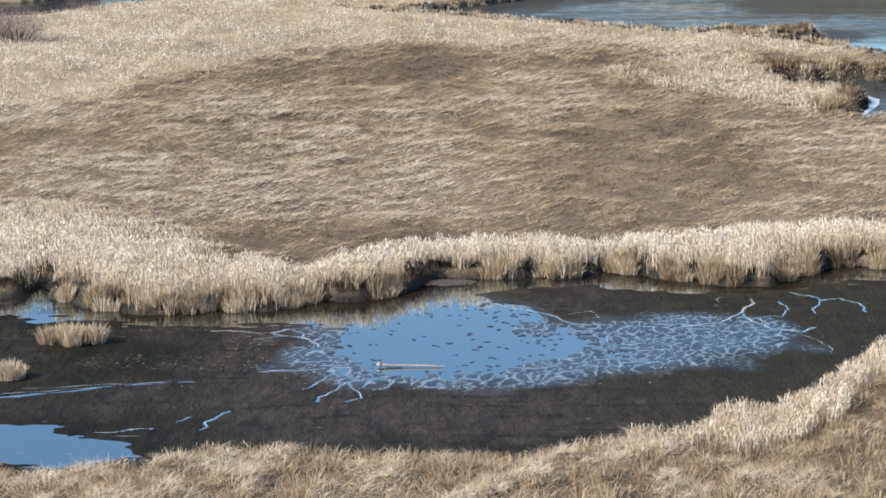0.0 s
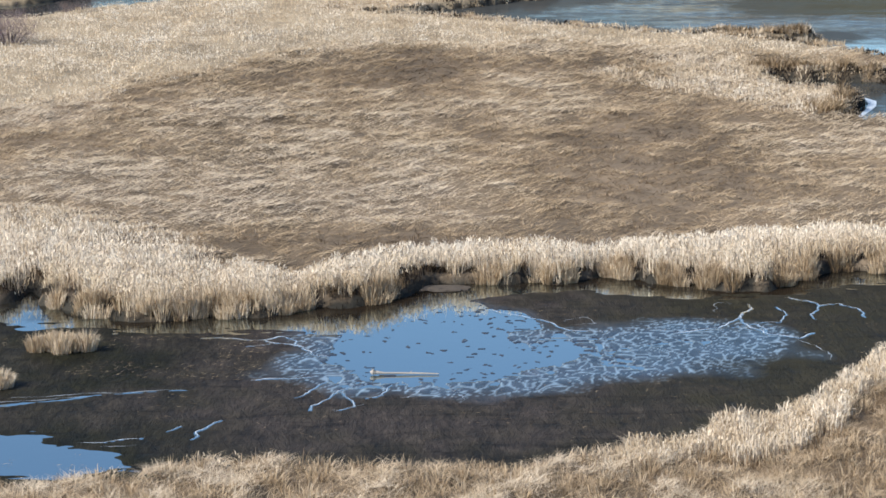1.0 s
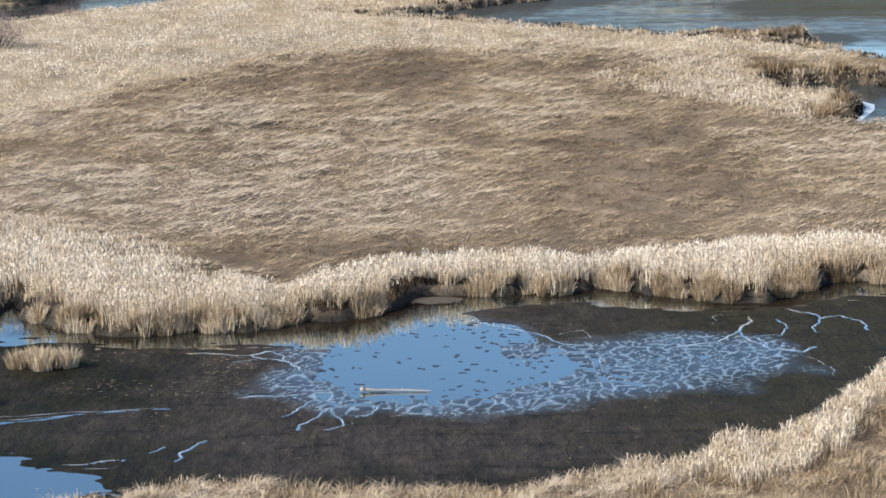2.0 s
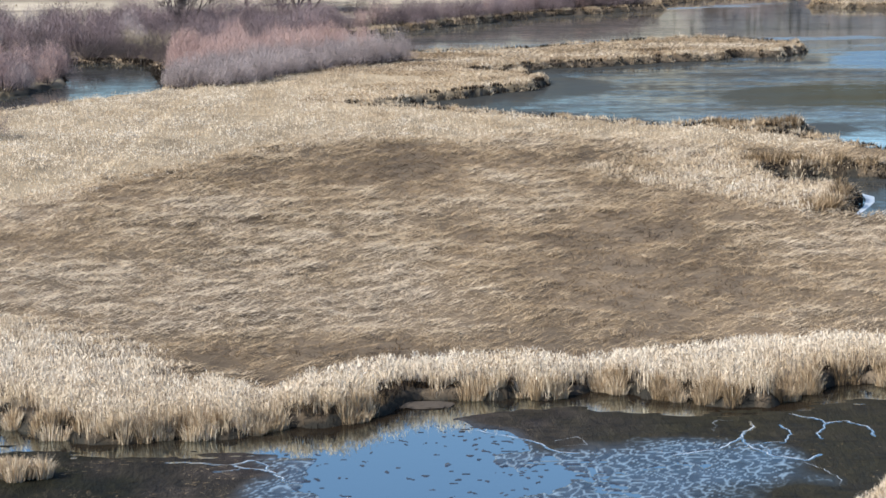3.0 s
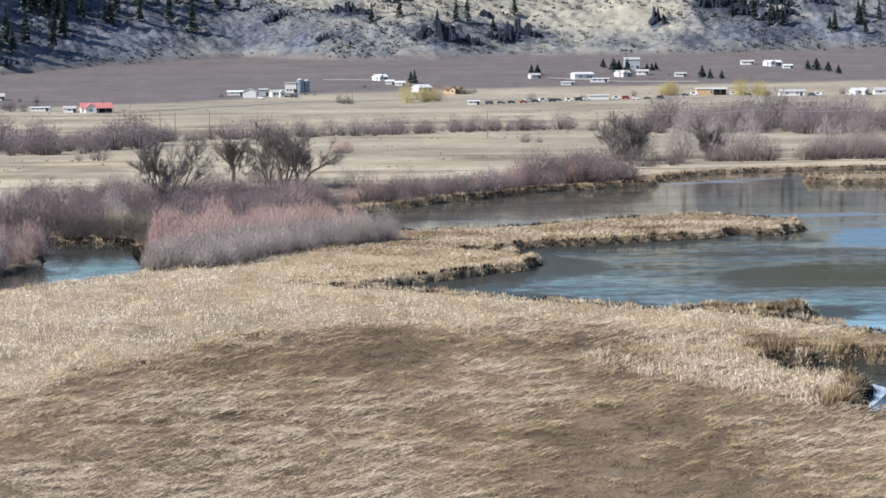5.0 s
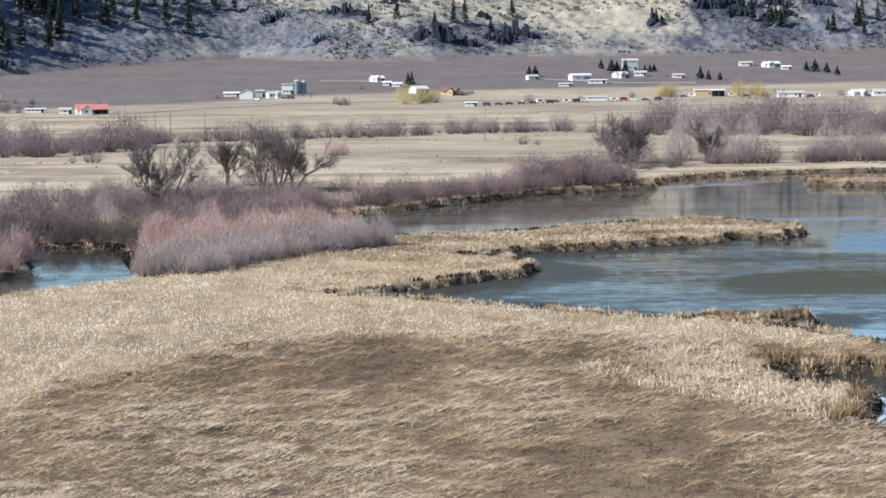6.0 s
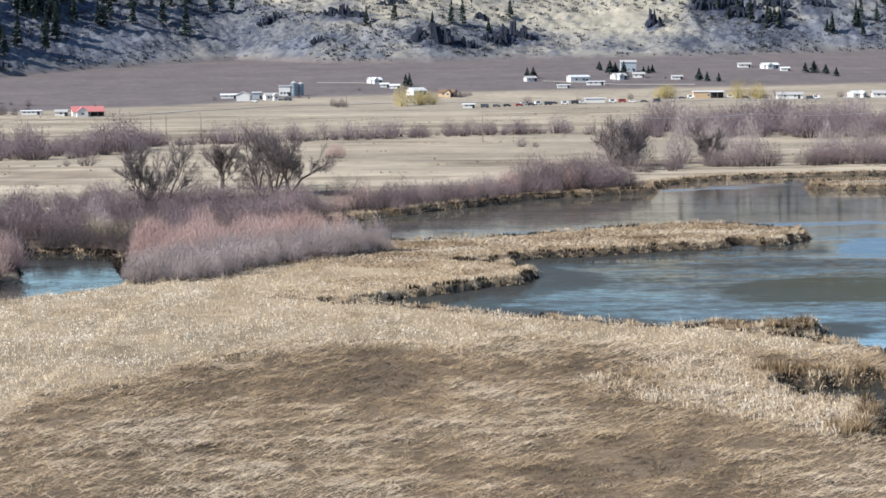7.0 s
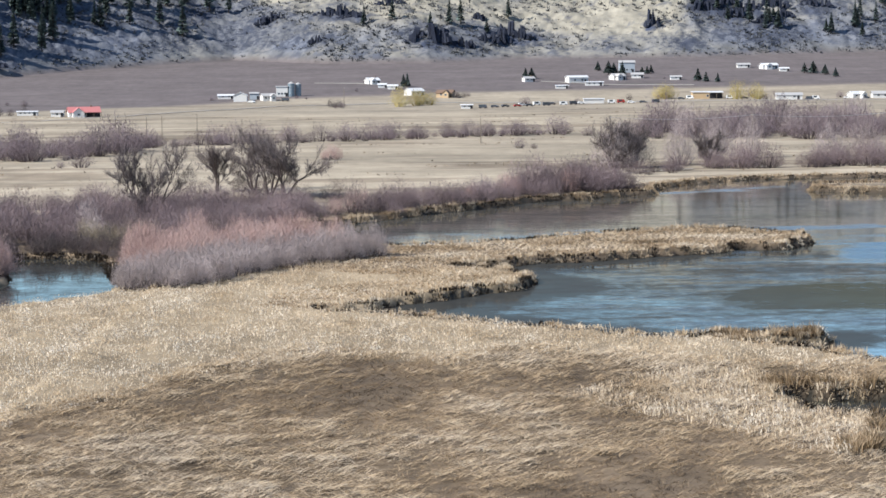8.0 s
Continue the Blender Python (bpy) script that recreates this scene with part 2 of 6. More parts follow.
mirror = node(nt, "ShaderNodeBsdfGlossy", Color=(0.84, 0.95, 0.93, 1))
link(nt, calc(nt, "ADD", 0.03, calc(nt, "MULTIPLY", amount, 0.24)), mirror.inputs["Roughness"])
link(nt, wb.outputs[0], mirror.inputs["Normal"])
both = nt.nodes.new("ShaderNodeMixShader")
link(nt, calc(nt, "SUBTRACT", 0.45, calc(nt, "MULTIPLY", silt_and_reflection.outputs["Fac"], 0.55), True), both.inputs[0])
link(nt, wp.outputs[0], both.inputs[1])
link(nt, mirror.outputs[0], both.inputs[2])
# scum and drowned weed that dull the far pond in streaks; also paints dark reflections
murk = stored(nt, "murk")
streaks = place_noise(nt, 0.42, (0.85, 0.75, 1), 9, 0.8)
bands = place_noise(nt, 0.05, (0.5, 1.3, 1), 5, 0.6)
cut = calc(nt, "ADD", calc(nt, "MULTIPLY", streaks, 0.65), calc(nt, "MULTIPLY", bands, 0.5))
dull = calc(nt, "MULTIPLY", calc(nt, "SUBTRACT", calc(nt, "ADD", murk.outputs["Fac"], calc(nt, "MULTIPLY", cut, 1.5)), 1.22), 2.4, True)
dull = calc(nt, "MULTIPLY", dull, calc(nt, "MULTIPLY", calc(nt, "MULTIPLY", murk.outputs["Fac"], 4.0, True), 0.88))
scum = stored(nt, "algae")
weed = nt.nodes.new("ShaderNodeBsdfDiffuse")
# on water the peat value is the reed belt's dark reflection as brown
brown = stored(nt, "peat")
link(nt, mix(nt, brown.outputs["Fac"], mix(nt, scum.outputs["Fac"], mix(nt, streaks, (0.026, 0.028, 0.030), (0.058, 0.059, 0.059)), mix(nt, streaks, (0.034, 0.033, 0.021), (0.074, 0.069, 0.042))), (0.016, 0.011, 0.007)), weed.inputs["Color"])
dulled = nt.nodes.new("ShaderNodeMixShader")
link(nt, dull, dulled.inputs[0])
link(nt, both.outputs[0], dulled.inputs[1])
link(nt, weed.outputs[0], dulled.inputs[2])
link(nt, dulled.outputs[0], out.inputs[0])

# ---- plan: shores and zones, in metres ----
FAR_SHORE = [(-90, 122), (-30, 121), (-22.8, 119.6), (-21.4, 120.3), (-21.2, 123.2), (-20.2, 119.5), (-18.1, 117), (-16.5, 116),
             (-13.6, 115.7), (-10.9, 116.1), (-6.4, 117.5), (-4.2, 118.7), (-1.0, 120.8), (-0.4, 124.2), (3.5, 124.3), (6.5, 124.1),
             (9.3, 125.2), (10.5, 125.2), (12.5, 123.4), (15.3, 122), (17.4, 122), (19.2, 124.5), (21.7, 126.8), (24, 126.4),
             (34, 127), (90, 131)]
NEAR_SHORE = [(-90, 90), (-30, 88.5), (-17, 87.4), (-15.5, 86.6), (-12.8, 86.1), (-11.4, 86.8), (-9.9, 88.4), (-4, 88.3), (0.3, 87.8),
              (2.4, 87), (4.7, 88.4), (6.9, 89), (9.3, 90.9), (11.8, 93.2), (14.3, 95.1), (15.8, 97), (17, 100), (18.5, 103.2),
              (20, 104.3), (34, 112), (90, 118)]
BELT_BACK = [(-90, 150), (-28, 148.3), (-22.4, 147), (-16, 137.4), (-12.6, 132.5), (-11, 126), (-7.3, 124.8), (-4.2, 129.6), (0.5, 131.2),
             (5.2, 130.2), (9.6, 130.1), (13.4, 132.7), (16.9, 135.5), (22.1, 137.3), (24, 135.3), (27, 132), (90, 138)]
PALE_FRONT = [(-90, 176), (-36, 191), (-30, 199), (-25, 207), (-20, 215), (-18, 225), (-12.5, 235), (-4.7, 238), (5.4, 232), (10, 242),
              (17, 236), (24, 232), (30, 226), (90, 226)]
RIGHT_PALE = [(14.5, 214), (20, 201), (25.7, 189.5), (30.3, 184.5), (33, 192), (35, 201), (31, 207), (29, 215), (29.5, 226), (22.5, 229)]
FAR_POND = [(-6.7, 281.5), (-0.4, 277), (7.5, 269.5), (13.3, 264), (18.8, 259), (24, 253), (29.9, 253), (34, 247), (38.5, 240.8),
            (39.8, 236.2), (43.2, 229.7), (60, 217), (200, 217), (200, 572), (110, 567), (94, 564), (76.5, 560), (66, 548), (55.4, 532),
            (52, 518), (50.9, 506), (37.6, 493), (25.8, 485), (16.2, 467), (7.4, 456), (-0.9, 440), (-7.7, 428), (-15.3, 421), (-14, 405),
            (-6, 380), (1, 370), (14.8, 376), (24, 384.6), (33.4, 392), (43, 397.5), (52, 397), (60.5, 384), (59.5, 373), (53.8, 362),
            (47.6, 364), (42.6, 357), (34, 353), (25.4, 346), (18.3, 345), (13.2, 337.6), (7.8, 334), (13, 330), (16.8, 321), (16.5, 315)]
FAR_POND_2 = [(14.1, 307), (9.8, 304), (4.9, 296.4), (0.9, 293.2), (-1.7, 288), (-5.6, 285), (-8.1, 285)]
FAR_POND = FAR_POND + FAR_POND_2
ISLET = [(27, 254.5), (32.9, 248.7), (36.7, 249.6), (40, 252), (40, 254), (34, 256)]
FAR_ISLET = [(82.6, 510), (89.7, 503.5), (97.2, 501.5), (140, 500), (140, 526), (85.4, 527)]
INLET = [(29, 213), (31.5, 216), (33.2, 215.2), (36.1, 215), (40, 213), (90, 200), (90, 176), (38, 183.5), (32.4, 187), (33.2, 190.4),
         (35.5, 198), (35, 201.5), (31.5, 207)]
LEFT_POOL = [(-120, 277), (-60, 280), (-47.7, 283), (-45, 289), (-42.4, 295.5), (-38, 301), (-33.5, 307), (-33.2, 320), (-36, 336), (-40, 358),
             (-46, 363), (-53, 362), (-50.5, 342), (-47, 326), (-49, 315), (-51, 306), (-60, 300), (-120, 298)]
NEAR_POND = FAR_SHORE + NEAR_SHORE[::-1]


def lattice(ix, iy, seed):
    h = (ix.astype(np.int64) * 374761393 + iy.astype(np.int64) * 668265263 + seed * 974711) & 0x7FFFFFFF
    h = ((h ^ (h >> 13)) * 1274126177) & 0x7FFFFFFF
    return ((h ^ (h >> 16)) & 0xFFFF) / 65535.0


def smooth_noise(x, y, seed=0):
    """Value noise, about -1 to 1, one cell to the unit."""
    ix, iy = np.floor(x), np.floor(y)
    fx, fy = x - ix, y - iy
    fx, fy = fx * fx * (3 - 2 * fx), fy * fy * (3 - 2 * fy)
    a, b = lattice(ix, iy, seed), lattice(ix + 1, iy, seed)
    c, d = lattice(ix, iy + 1, seed), lattice(ix + 1, iy + 1, seed)
    return 2 * ((a * (1 - fx) + b * fx) * (1 - fy) + (c * (1 - fx) + d * fx) * fy) - 1


def fractal(x, y, seed=0, octaves=4, gain=0.5):
    total, amp = 0 * x, 1.0
    for k in range(octaves):
        total = total + amp * smooth_noise(x * 2**k + 17.3 * k, y * 2**k - 9.1 * k, seed + k)
        amp *= gain
    return total


def cells(x, y, seed):
    """Nearest and second nearest of scattered points, one point to the unit cell."""
    f1, f2, who = np.full(x.shape, 9.0), np.full(x.shape, 9.0), np.zeros(x.shape)
    ix, iy = np.floor(x), np.floor(y)
    for dx in (-1, 0, 1):
        for dy in (-1, 0, 1):
            cx, cy = ix + dx, iy + dy
            d = np.hypot(cx + 0.1 + 0.8 * lattice(cx, cy, seed) - x, cy + 0.1 + 0.8 * lattice(cx, cy, seed + 50) - y)
            f2 = np.where(d < f1, f1, np.minimum(f2, d))
            who = np.where(d < f1, lattice(cx, cy, seed + 90), who)
            f1 = np.minimum(f1, d)
    return f1, f2, who


def seg_dist(x, y, line):
    best = np.full(x.shape, 1e9)
    for (ax, ay), (bx, by) in zip(line[:-1], line[1:]):
        vx, vy = bx - ax, by - ay
        t = np.clip(((x - ax) * vx + (y - ay) * vy) / (vx * vx + vy * vy + 1e-9), 0, 1)
        best = np.minimum(best, np.hypot(x - ax - t * vx, y - ay - t * vy))
    return best


def inside(x, y, poly):
    hit = np.zeros(x.shape, bool)
    for (ax, ay), (bx, by) in zip(poly, poly[1:] + poly[:1]):
        cross = (ay > y) != (by > y)
        hit ^= cross & (x < (bx - ax) * (y - ay) / (by - ay + 1e-12) + ax)
    return hit


def signed(x, y, poly):
    """Metres to the outline, negative inside."""
    d = seg_dist(x, y, poly + poly[:1])
    return np.where(inside(x, y, poly), -d, d)


def shore(x, y):
    """Metres to open water or pond floor, negative in the ponds, with ragged edges."""
    far = (np.abs(x) > 260) | (y > 640) | (y < 60)
    d = np.full(x.shape, 60.0)
    k = ~far
    if k.any():
        a, b = x[k], y[k]
        a, b = a + 0.5 * smooth_noise(a * 0.9, b * 0.6, 5), b + 0.9 * smooth_noise(a * 0.8, b * 0.5, 6)
        s = np.minimum(signed(a, b, NEAR_POND), signed(a, b, FAR_POND))
        s = np.maximum(s, -signed(a, b, ISLET))
        s = np.maximum(s, -signed(a, b, FAR_ISLET))
        s = np.minimum(s, np.minimum(signed(a, b, INLET), signed(a, b, LEFT_POOL)))
        d[k] = s
    return d


def along(x, line):
    return np.interp(x, [p[0] for p in line], [p[1] for p in line])


HILL_FOOT = [(-0.6, 1500), (-0.2, 1690), (-0.17, 1720), (-0.13, 1800), (-0.07, 1900), (-0.03, 1840), (0.01, 1830), (0.05, 1870), (0.12, 1860), (0.2, 1900), (0.6, 1900)]


# dark crags, grey-blue scree and painted shade under the left trees: bearing, height, half width, half height, strength
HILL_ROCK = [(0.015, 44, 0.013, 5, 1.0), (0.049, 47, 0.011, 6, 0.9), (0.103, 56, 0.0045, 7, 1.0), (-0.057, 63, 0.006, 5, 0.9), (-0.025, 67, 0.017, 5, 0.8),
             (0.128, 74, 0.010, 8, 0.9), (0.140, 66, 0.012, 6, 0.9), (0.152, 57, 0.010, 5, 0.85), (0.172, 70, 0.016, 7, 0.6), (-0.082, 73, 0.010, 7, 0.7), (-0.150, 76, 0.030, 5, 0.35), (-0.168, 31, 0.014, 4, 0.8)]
HILL_SCREE_AND_SHADE = [(-0.046, 44, 0.010, 6, 0.85), (0.149, 48, 0.022, 10, 0.8), (0.185, 52, 0.020, 14, 0.6), (-0.140, 55, 0.045, 26, 0.75), (-0.070, 52, 0.016, 14, 0.4), (0.030, 50, 0.030, 9, 0.4), (-0.02, 50, 0.03, 6, 0.35)]


def valley(y):
    return np.interp(y, [-800, 600, 900, 1300, 1470, 1850, 2100], [0.3, 0.5, 1, 2, 5, 30, 46])


def hill_rise(x, y):
    u = x / np.maximum(y, 400)
    foot = along(u, HILL_FOOT)
    s = np.maximum(y - foot, 0)
    steep = np.interp(u, [-0.2, -0.1, -0.06, 0.0, 0.07, 0.12, 0.2], [0.50, 0.46, 0.38, 0.36, 0.34, 0.46, 0.52])
    z = steep * s
    # a low rocky bench in front of the pale main slope
    bench = np.exp(-((u + 0.012) / 0.052) ** 2) * np.exp(-((s - 70) / 45.0) ** 2) * 10
    rough = np.minimum(s * 0.05, 2.8)
    ribs = 1 - np.abs(fractal(x / 55 + y / 150, y / 160, 31, 4, 0.55))
    fine = (1 - 2 * np.abs(fractal(x / 17 + y / 40, y / 15, 37, 4, 0.7)))
    gully = np.abs(np.sin(x / 47.0 + 2.2 * smooth_noise(x / 80, y / 90, 43) + y / 120))
    ledges = fractal(x / 9 + y / 30, y / 5.5, 41, 3, 0.6)
    z = z + bench + rough * (ribs - 0.75) + np.minimum(s * 0.03, 1.3) * fine - rough * 0.35 * (1 - gully) ** 2 + np.minimum(s * 0.05, 0.85) * ledges
    top = (0.068 + 0.016 * np.clip(u * 8, 0, 1)) * np.maximum(y, 1)
    cap = top + 7 * fractal(x / 160, y / 300, 47, 3)
    return np.where(s > 0, np.minimum(np.maximum(z, 0), np.maximum(cap - valley(foot), 0)), 0)


def ground_z(x, y):
    d = shore(x, y)
    bank = np.clip((d + 0.5) / 1.1, 0, 1)
    bank = bank * bank * (3 - 2 * bank)
    swell = 0.10 * fractal(x / 9, y / 9, 11, 3) + np.interp(y, [240, 290], [0.30, 0.12]) * np.maximum(fractal(x / 1.5, y / 1.9, 13, 2), 0)
    foot = along(x / np.maximum(y, 400), HILL_FOOT)
    land = valley(np.minimum(y, foot)) + swell * np.clip((700 - y) / 300, 0.3, 1) + 0.25 * fractal(x / 60, y / 40, 15, 2) * np.clip((y - 420) / 200, 0, 1)
    scarp = 0.34 * np.clip((d - 0.3) / 0.25, 0, 1) * np.clip((y - 183) / 3, 0, 1) * np.clip((640 - y) / 40, 0, 1) * (x > -28)
    return -0.55 + (land + 0.55) * bank + scarp + hill_rise(x, y)


# ---- mesh helpers ----
def raw_mesh(name, verts, quads=None, tris=None, smooth=False):
    me = bpy.data.meshes.new(name)
    q = np.zeros((0, 4), np.int32) if quads is None else np.asarray(quads, np.int32)
    t = np.zeros((0, 3), np.int32) if tris is None else np.asarray(tris, np.int32)
    me.vertices.add(len(verts))
    me.vertices.foreach_set("co", np.asarray(verts, np.float32).ravel())
    me.loops.add(q.size + t.size)
    me.loops.foreach_set("vertex_index", np.concatenate([q.ravel(), t.ravel()]).astype(np.int32))
    me.polygons.add(len(q) + len(t))
    me.polygons.foreach_set("loop_start", np.concatenate([np.arange(len(q)) * 4, q.size + np.arange(len(t)) * 3]).astype(np.int32))
    me.polygons.foreach_set("use_smooth", np.full(len(q) + len(t), smooth))
    me.update(calc_edges=True)
    return me


def set_tone(me, name, values):
    me.attributes.new(name, "FLOAT", "POINT").data.foreach_set("value", np.asarray(values, np.float32))


def set_colour(me, name, values):
    me.attributes.new(name, "FLOAT_COLOR", "POINT").data.foreach_set("color", np.asarray(values, np.float32).ravel())


def sheet(xs, ys_grid, zs):
    """Quads of a grid given as 2D arrays."""
    rows, cols = xs.shape
    i = np.arange(rows * cols).reshape(rows, cols)
    return np.stack([i[:-1, :-1], i[:-1, 1:], i[1:, 1:], i[1:, :-1]], -1).reshape(-1, 4), np.stack([xs, ys_grid, zs], -1).reshape(-1, 3)


def add(name, me, mat, parent=None):
    ob = new(name, me)
    me.materials.append(mat)
    if parent is not None:
        ob.parent = parent
    return ob


def part(name, bm, mat, parent=None, label=""):
    me = bpy.data.meshes.new(name)
    bm.to_mesh(me)
    bm.free()
    ob = add(name, me, mat, parent)
    if label:
        ob["label"] = label
    return ob


rng = np.random.default_rng(7)

# ---- ground: one sheet from behind the camera to the hills ----
us = np.concatenate([-np.geomspace(5, 0.235, 14), np.arange(-0.23, 0.2401, 0.0026), np.geomspace(0.245, 5, 14)])
ys = np.concatenate([np.linspace(-700, -70, 10), np.linspace(-60, 71, 60), np.geomspace(74, 420, 330), np.geomspace(422, 1652, 210)])
UU, YY = np.meshgrid(us, ys)
XX = UU * np.maximum(YY, 80)
ZZ = ground_z(XX.ravel(), YY.ravel()).reshape(XX.shape)
quads, verts = sheet(XX, YY, ZZ)
ground_me = raw_mesh("ground", verts, quads, smooth=True)


def ground_cover(x, y, z):
    """What covers the ground: wet marsh soil, pale dry field, ploughed slope, sage and grass on the hill."""
    n1 = fractal(x / 14, y / 30, 61, 4)[:, None]
    n2 = fractal(x / 3.5, y / 9, 67, 3)[:, None]
    marsh = np.array([0.138, 0.104, 0.071]) * (1 + 0.30 * n1 + 0.2 * n2)
    bed_and_undercut = np.array([0.035, 0.032, 0.026]) * (1 + 0.2 * n1)
    field = np.interp(y, [500, 560, 720], [1.15, 1.12, 1.0])[:, None] * np.array([0.335, 0.284, 0.212]) * (1 + 0.10 * n1 + 0.20 * fractal(x / 60, y / 26, 71, 3)[:, None])
    # slope colour is blued a little: distance haze put into it
    brown = np.array([0.140, 0.120, 0.117]) * (1 + 0.06 * n1 + 0.07 * fractal(x / 220 + y / 300, y / 16, 77, 3)[:, None])
    scrub = np.array([0.215, 0.172, 0.125]) * (1 + 0.25 * n1)
    col = marsh.copy()
    litter = np.array([0.285, 0.225, 0.15]) * (1 + 0.15 * n1 + 0.15 * n2)
    t = np.clip((y - along(x, PALE_FRONT)) / 6, 0, 1)[:, None] * (y < 330)[:, None]
    col = col * (1 - t) + litter * t
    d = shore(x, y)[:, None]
    # pond bed colour, carried up the bank to paint the undercut's shade
    col = np.where(d < 0.55, bed_and_undercut, col)
    yy, u = y[:, None], (x / np.maximum(y, 300))[:, None]
    t = np.clip((yy - 425) / 40, 0, 1) * (d > 6)
    col = col * (1 - t) + field * t
    # bands of low scrub across the dry field
    band = np.clip(3.0 * fractal(x / 75, y / 27, 73, 3)[:, None] - 1.3, 0, 0.8) * t
    ditch = np.clip(4.0 * fractal(x / 130 + y / 400, y / 13, 75, 3, 0.6)[:, None] - 2.3, 0, 0.85) * t
    band = np.maximum(band, ditch)
    col = col * (1 - band) + scrub * band
    road_side = np.clip((yy - 1250) / 60, 0, 1)
    col = col * (1 - 0.45 * road_side) + np.array([0.27, 0.235, 0.185]) * 0.45 * road_side
    t = np.clip((yy - np.interp(u, [-0.2, -0.05, 0.02, 0.2], [1320, 1490, 1530, 1560])) / 25, 0, 1)
    col = col * (1 - t) + brown * t
    foot = along(u[:, 0], HILL_FOOT)[:, None]
    s = yy - foot
    zz = z[:, None]
    # hill colours carry a bluish tint that paints in distance haze
    grass = np.array([0.288, 0.266, 0.216]) * (1 + 0.10 * n1 + 0.10 * n2)
    sage = np.array([0.146, 0.150, 0.160]) * (1 + 0.18 * n1 + 0.12 * n2)
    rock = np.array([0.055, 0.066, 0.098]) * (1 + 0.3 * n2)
    scree_and_shade = np.array([0.140, 0.156, 0.195]) * (1 + 0.18 * n2)
    mixn = fractal(x / 34 + y / 50, y / 30, 79, 4, 0.6)[:, None]
    bare = np.interp(u, [-0.18, -0.09, -0.05, 0.02, 0.05, 0.105, 0.12, 0.2], [0.16, 0.20, 0.22, 0.30, 0.56, 0.64, 0.20, 0.24])
    upper = np.clip((zz - np.interp(u, [-0.06, -0.02, 0.03, 0.06, 0.11], [74, 60, 56, 48, 46])) / 9, 0, 1) * np.clip((u + 0.075) / 0.03, 0, 1) * np.maximum(np.clip((0.122 - u) / 0.012, 0, 1), 0.6 * np.clip((zz - 82) / 25, 0, 1))
    g = np.clip(np.minimum(bare + 0.45 * mixn, 0.55) + 0.60 * upper, 0, 1)
    hill = sage * (1 - g) + grass * g
    # scree, and on the left the trees' blue shade painted on the ground
    for fu, fz, du, dz, k in HILL_SCREE_AND_SHADE:
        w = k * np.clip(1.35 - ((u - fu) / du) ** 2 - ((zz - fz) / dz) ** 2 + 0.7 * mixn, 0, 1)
        hill = hill * (1 - w) + scree_and_shade * w
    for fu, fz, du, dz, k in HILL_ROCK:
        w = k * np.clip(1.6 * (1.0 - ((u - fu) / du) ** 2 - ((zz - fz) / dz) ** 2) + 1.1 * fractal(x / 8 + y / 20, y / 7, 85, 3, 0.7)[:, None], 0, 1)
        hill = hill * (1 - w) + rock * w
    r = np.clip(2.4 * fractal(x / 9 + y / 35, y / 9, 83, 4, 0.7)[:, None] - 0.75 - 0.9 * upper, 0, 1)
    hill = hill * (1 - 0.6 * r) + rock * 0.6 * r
    t = np.clip(s / 12, 0, 1)
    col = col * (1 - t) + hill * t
    rough_ground = np.clip(s / 25, 0, 1) * (1 - 0.75 * g)
    return np.concatenate([np.clip(col, 0.01, 0.9), rough_ground], 1)


def lay_ground(me, xs, ys_grid, zs):
    x, y = xs.ravel(), ys_grid.ravel()
    set_colour(me, "cover", ground_cover(x, y, zs.ravel()))


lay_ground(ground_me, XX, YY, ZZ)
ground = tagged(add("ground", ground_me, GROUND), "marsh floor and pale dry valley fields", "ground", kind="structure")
us = np.concatenate([-np.geomspace(5, 0.2, 16), np.arange(-0.1995, 0.2301, 0.0009), np.geomspace(0.232, 5, 16)])
ys = np.concatenate([np.geomspace(1648, 2080, 190), np.geomspace(2090, 4300, 40)])
UU, YY = np.meshgrid(us, ys)
XX = UU * YY
ZZ = ground_z(XX.ravel(), YY.ravel()).reshape(XX.shape)
quads, verts = sheet(XX, YY, ZZ)
hill_me = raw_mesh("hillside", verts, quads, smooth=True)
lay_ground(hill_me, XX, YY, ZZ)
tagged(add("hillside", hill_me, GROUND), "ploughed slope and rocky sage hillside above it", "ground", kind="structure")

# ---- water sheet ----
wx = np.concatenate([np.linspace(-300, -70, 12), np.linspace(-64, 130, 160), np.linspace(140, 320, 10)])
wy = np.concatenate([np.linspace(80, 132, 80), np.linspace(135, 225, 30), np.linspace(228, 580, 300)])
WX, WY = np.meshgrid(wx, wy)
quads, verts = sheet(WX, WY, 0 * WX)
water_me = raw_mesh("pond_water", verts, quads, smooth=True)
xr, yr = WX.ravel(), WY.ravel()
BREEZE = [(58, 342), (66, 372), (90, 384), (140, 380), (140, 345), (90, 338)]
MIDDLE_SHALLOWS = [(33, 291), (40, 307), (48, 313), (80, 320), (80, 279), (53, 280), (43, 282), (37, 285)]
ruffle_amount = np.clip((yr - 240) / 20, 0, 1) * (0.25 + 0.75 * np.clip((xr + 4) / 14, 0, 1)) * np.clip((420 - yr) / 40, 0.12, 1)
drift_x, drift_y = xr + 5 * smooth_noise(xr / 9, yr / 7, 123), yr + 5 * smooth_noise(xr / 14, yr / 6, 124)
breeze = np.clip(0.6 - signed(drift_x, drift_y, BREEZE) / 7.0, 0, 1)
ruffle_amount = np.maximum(ruffle_amount, 1.7 * breeze)
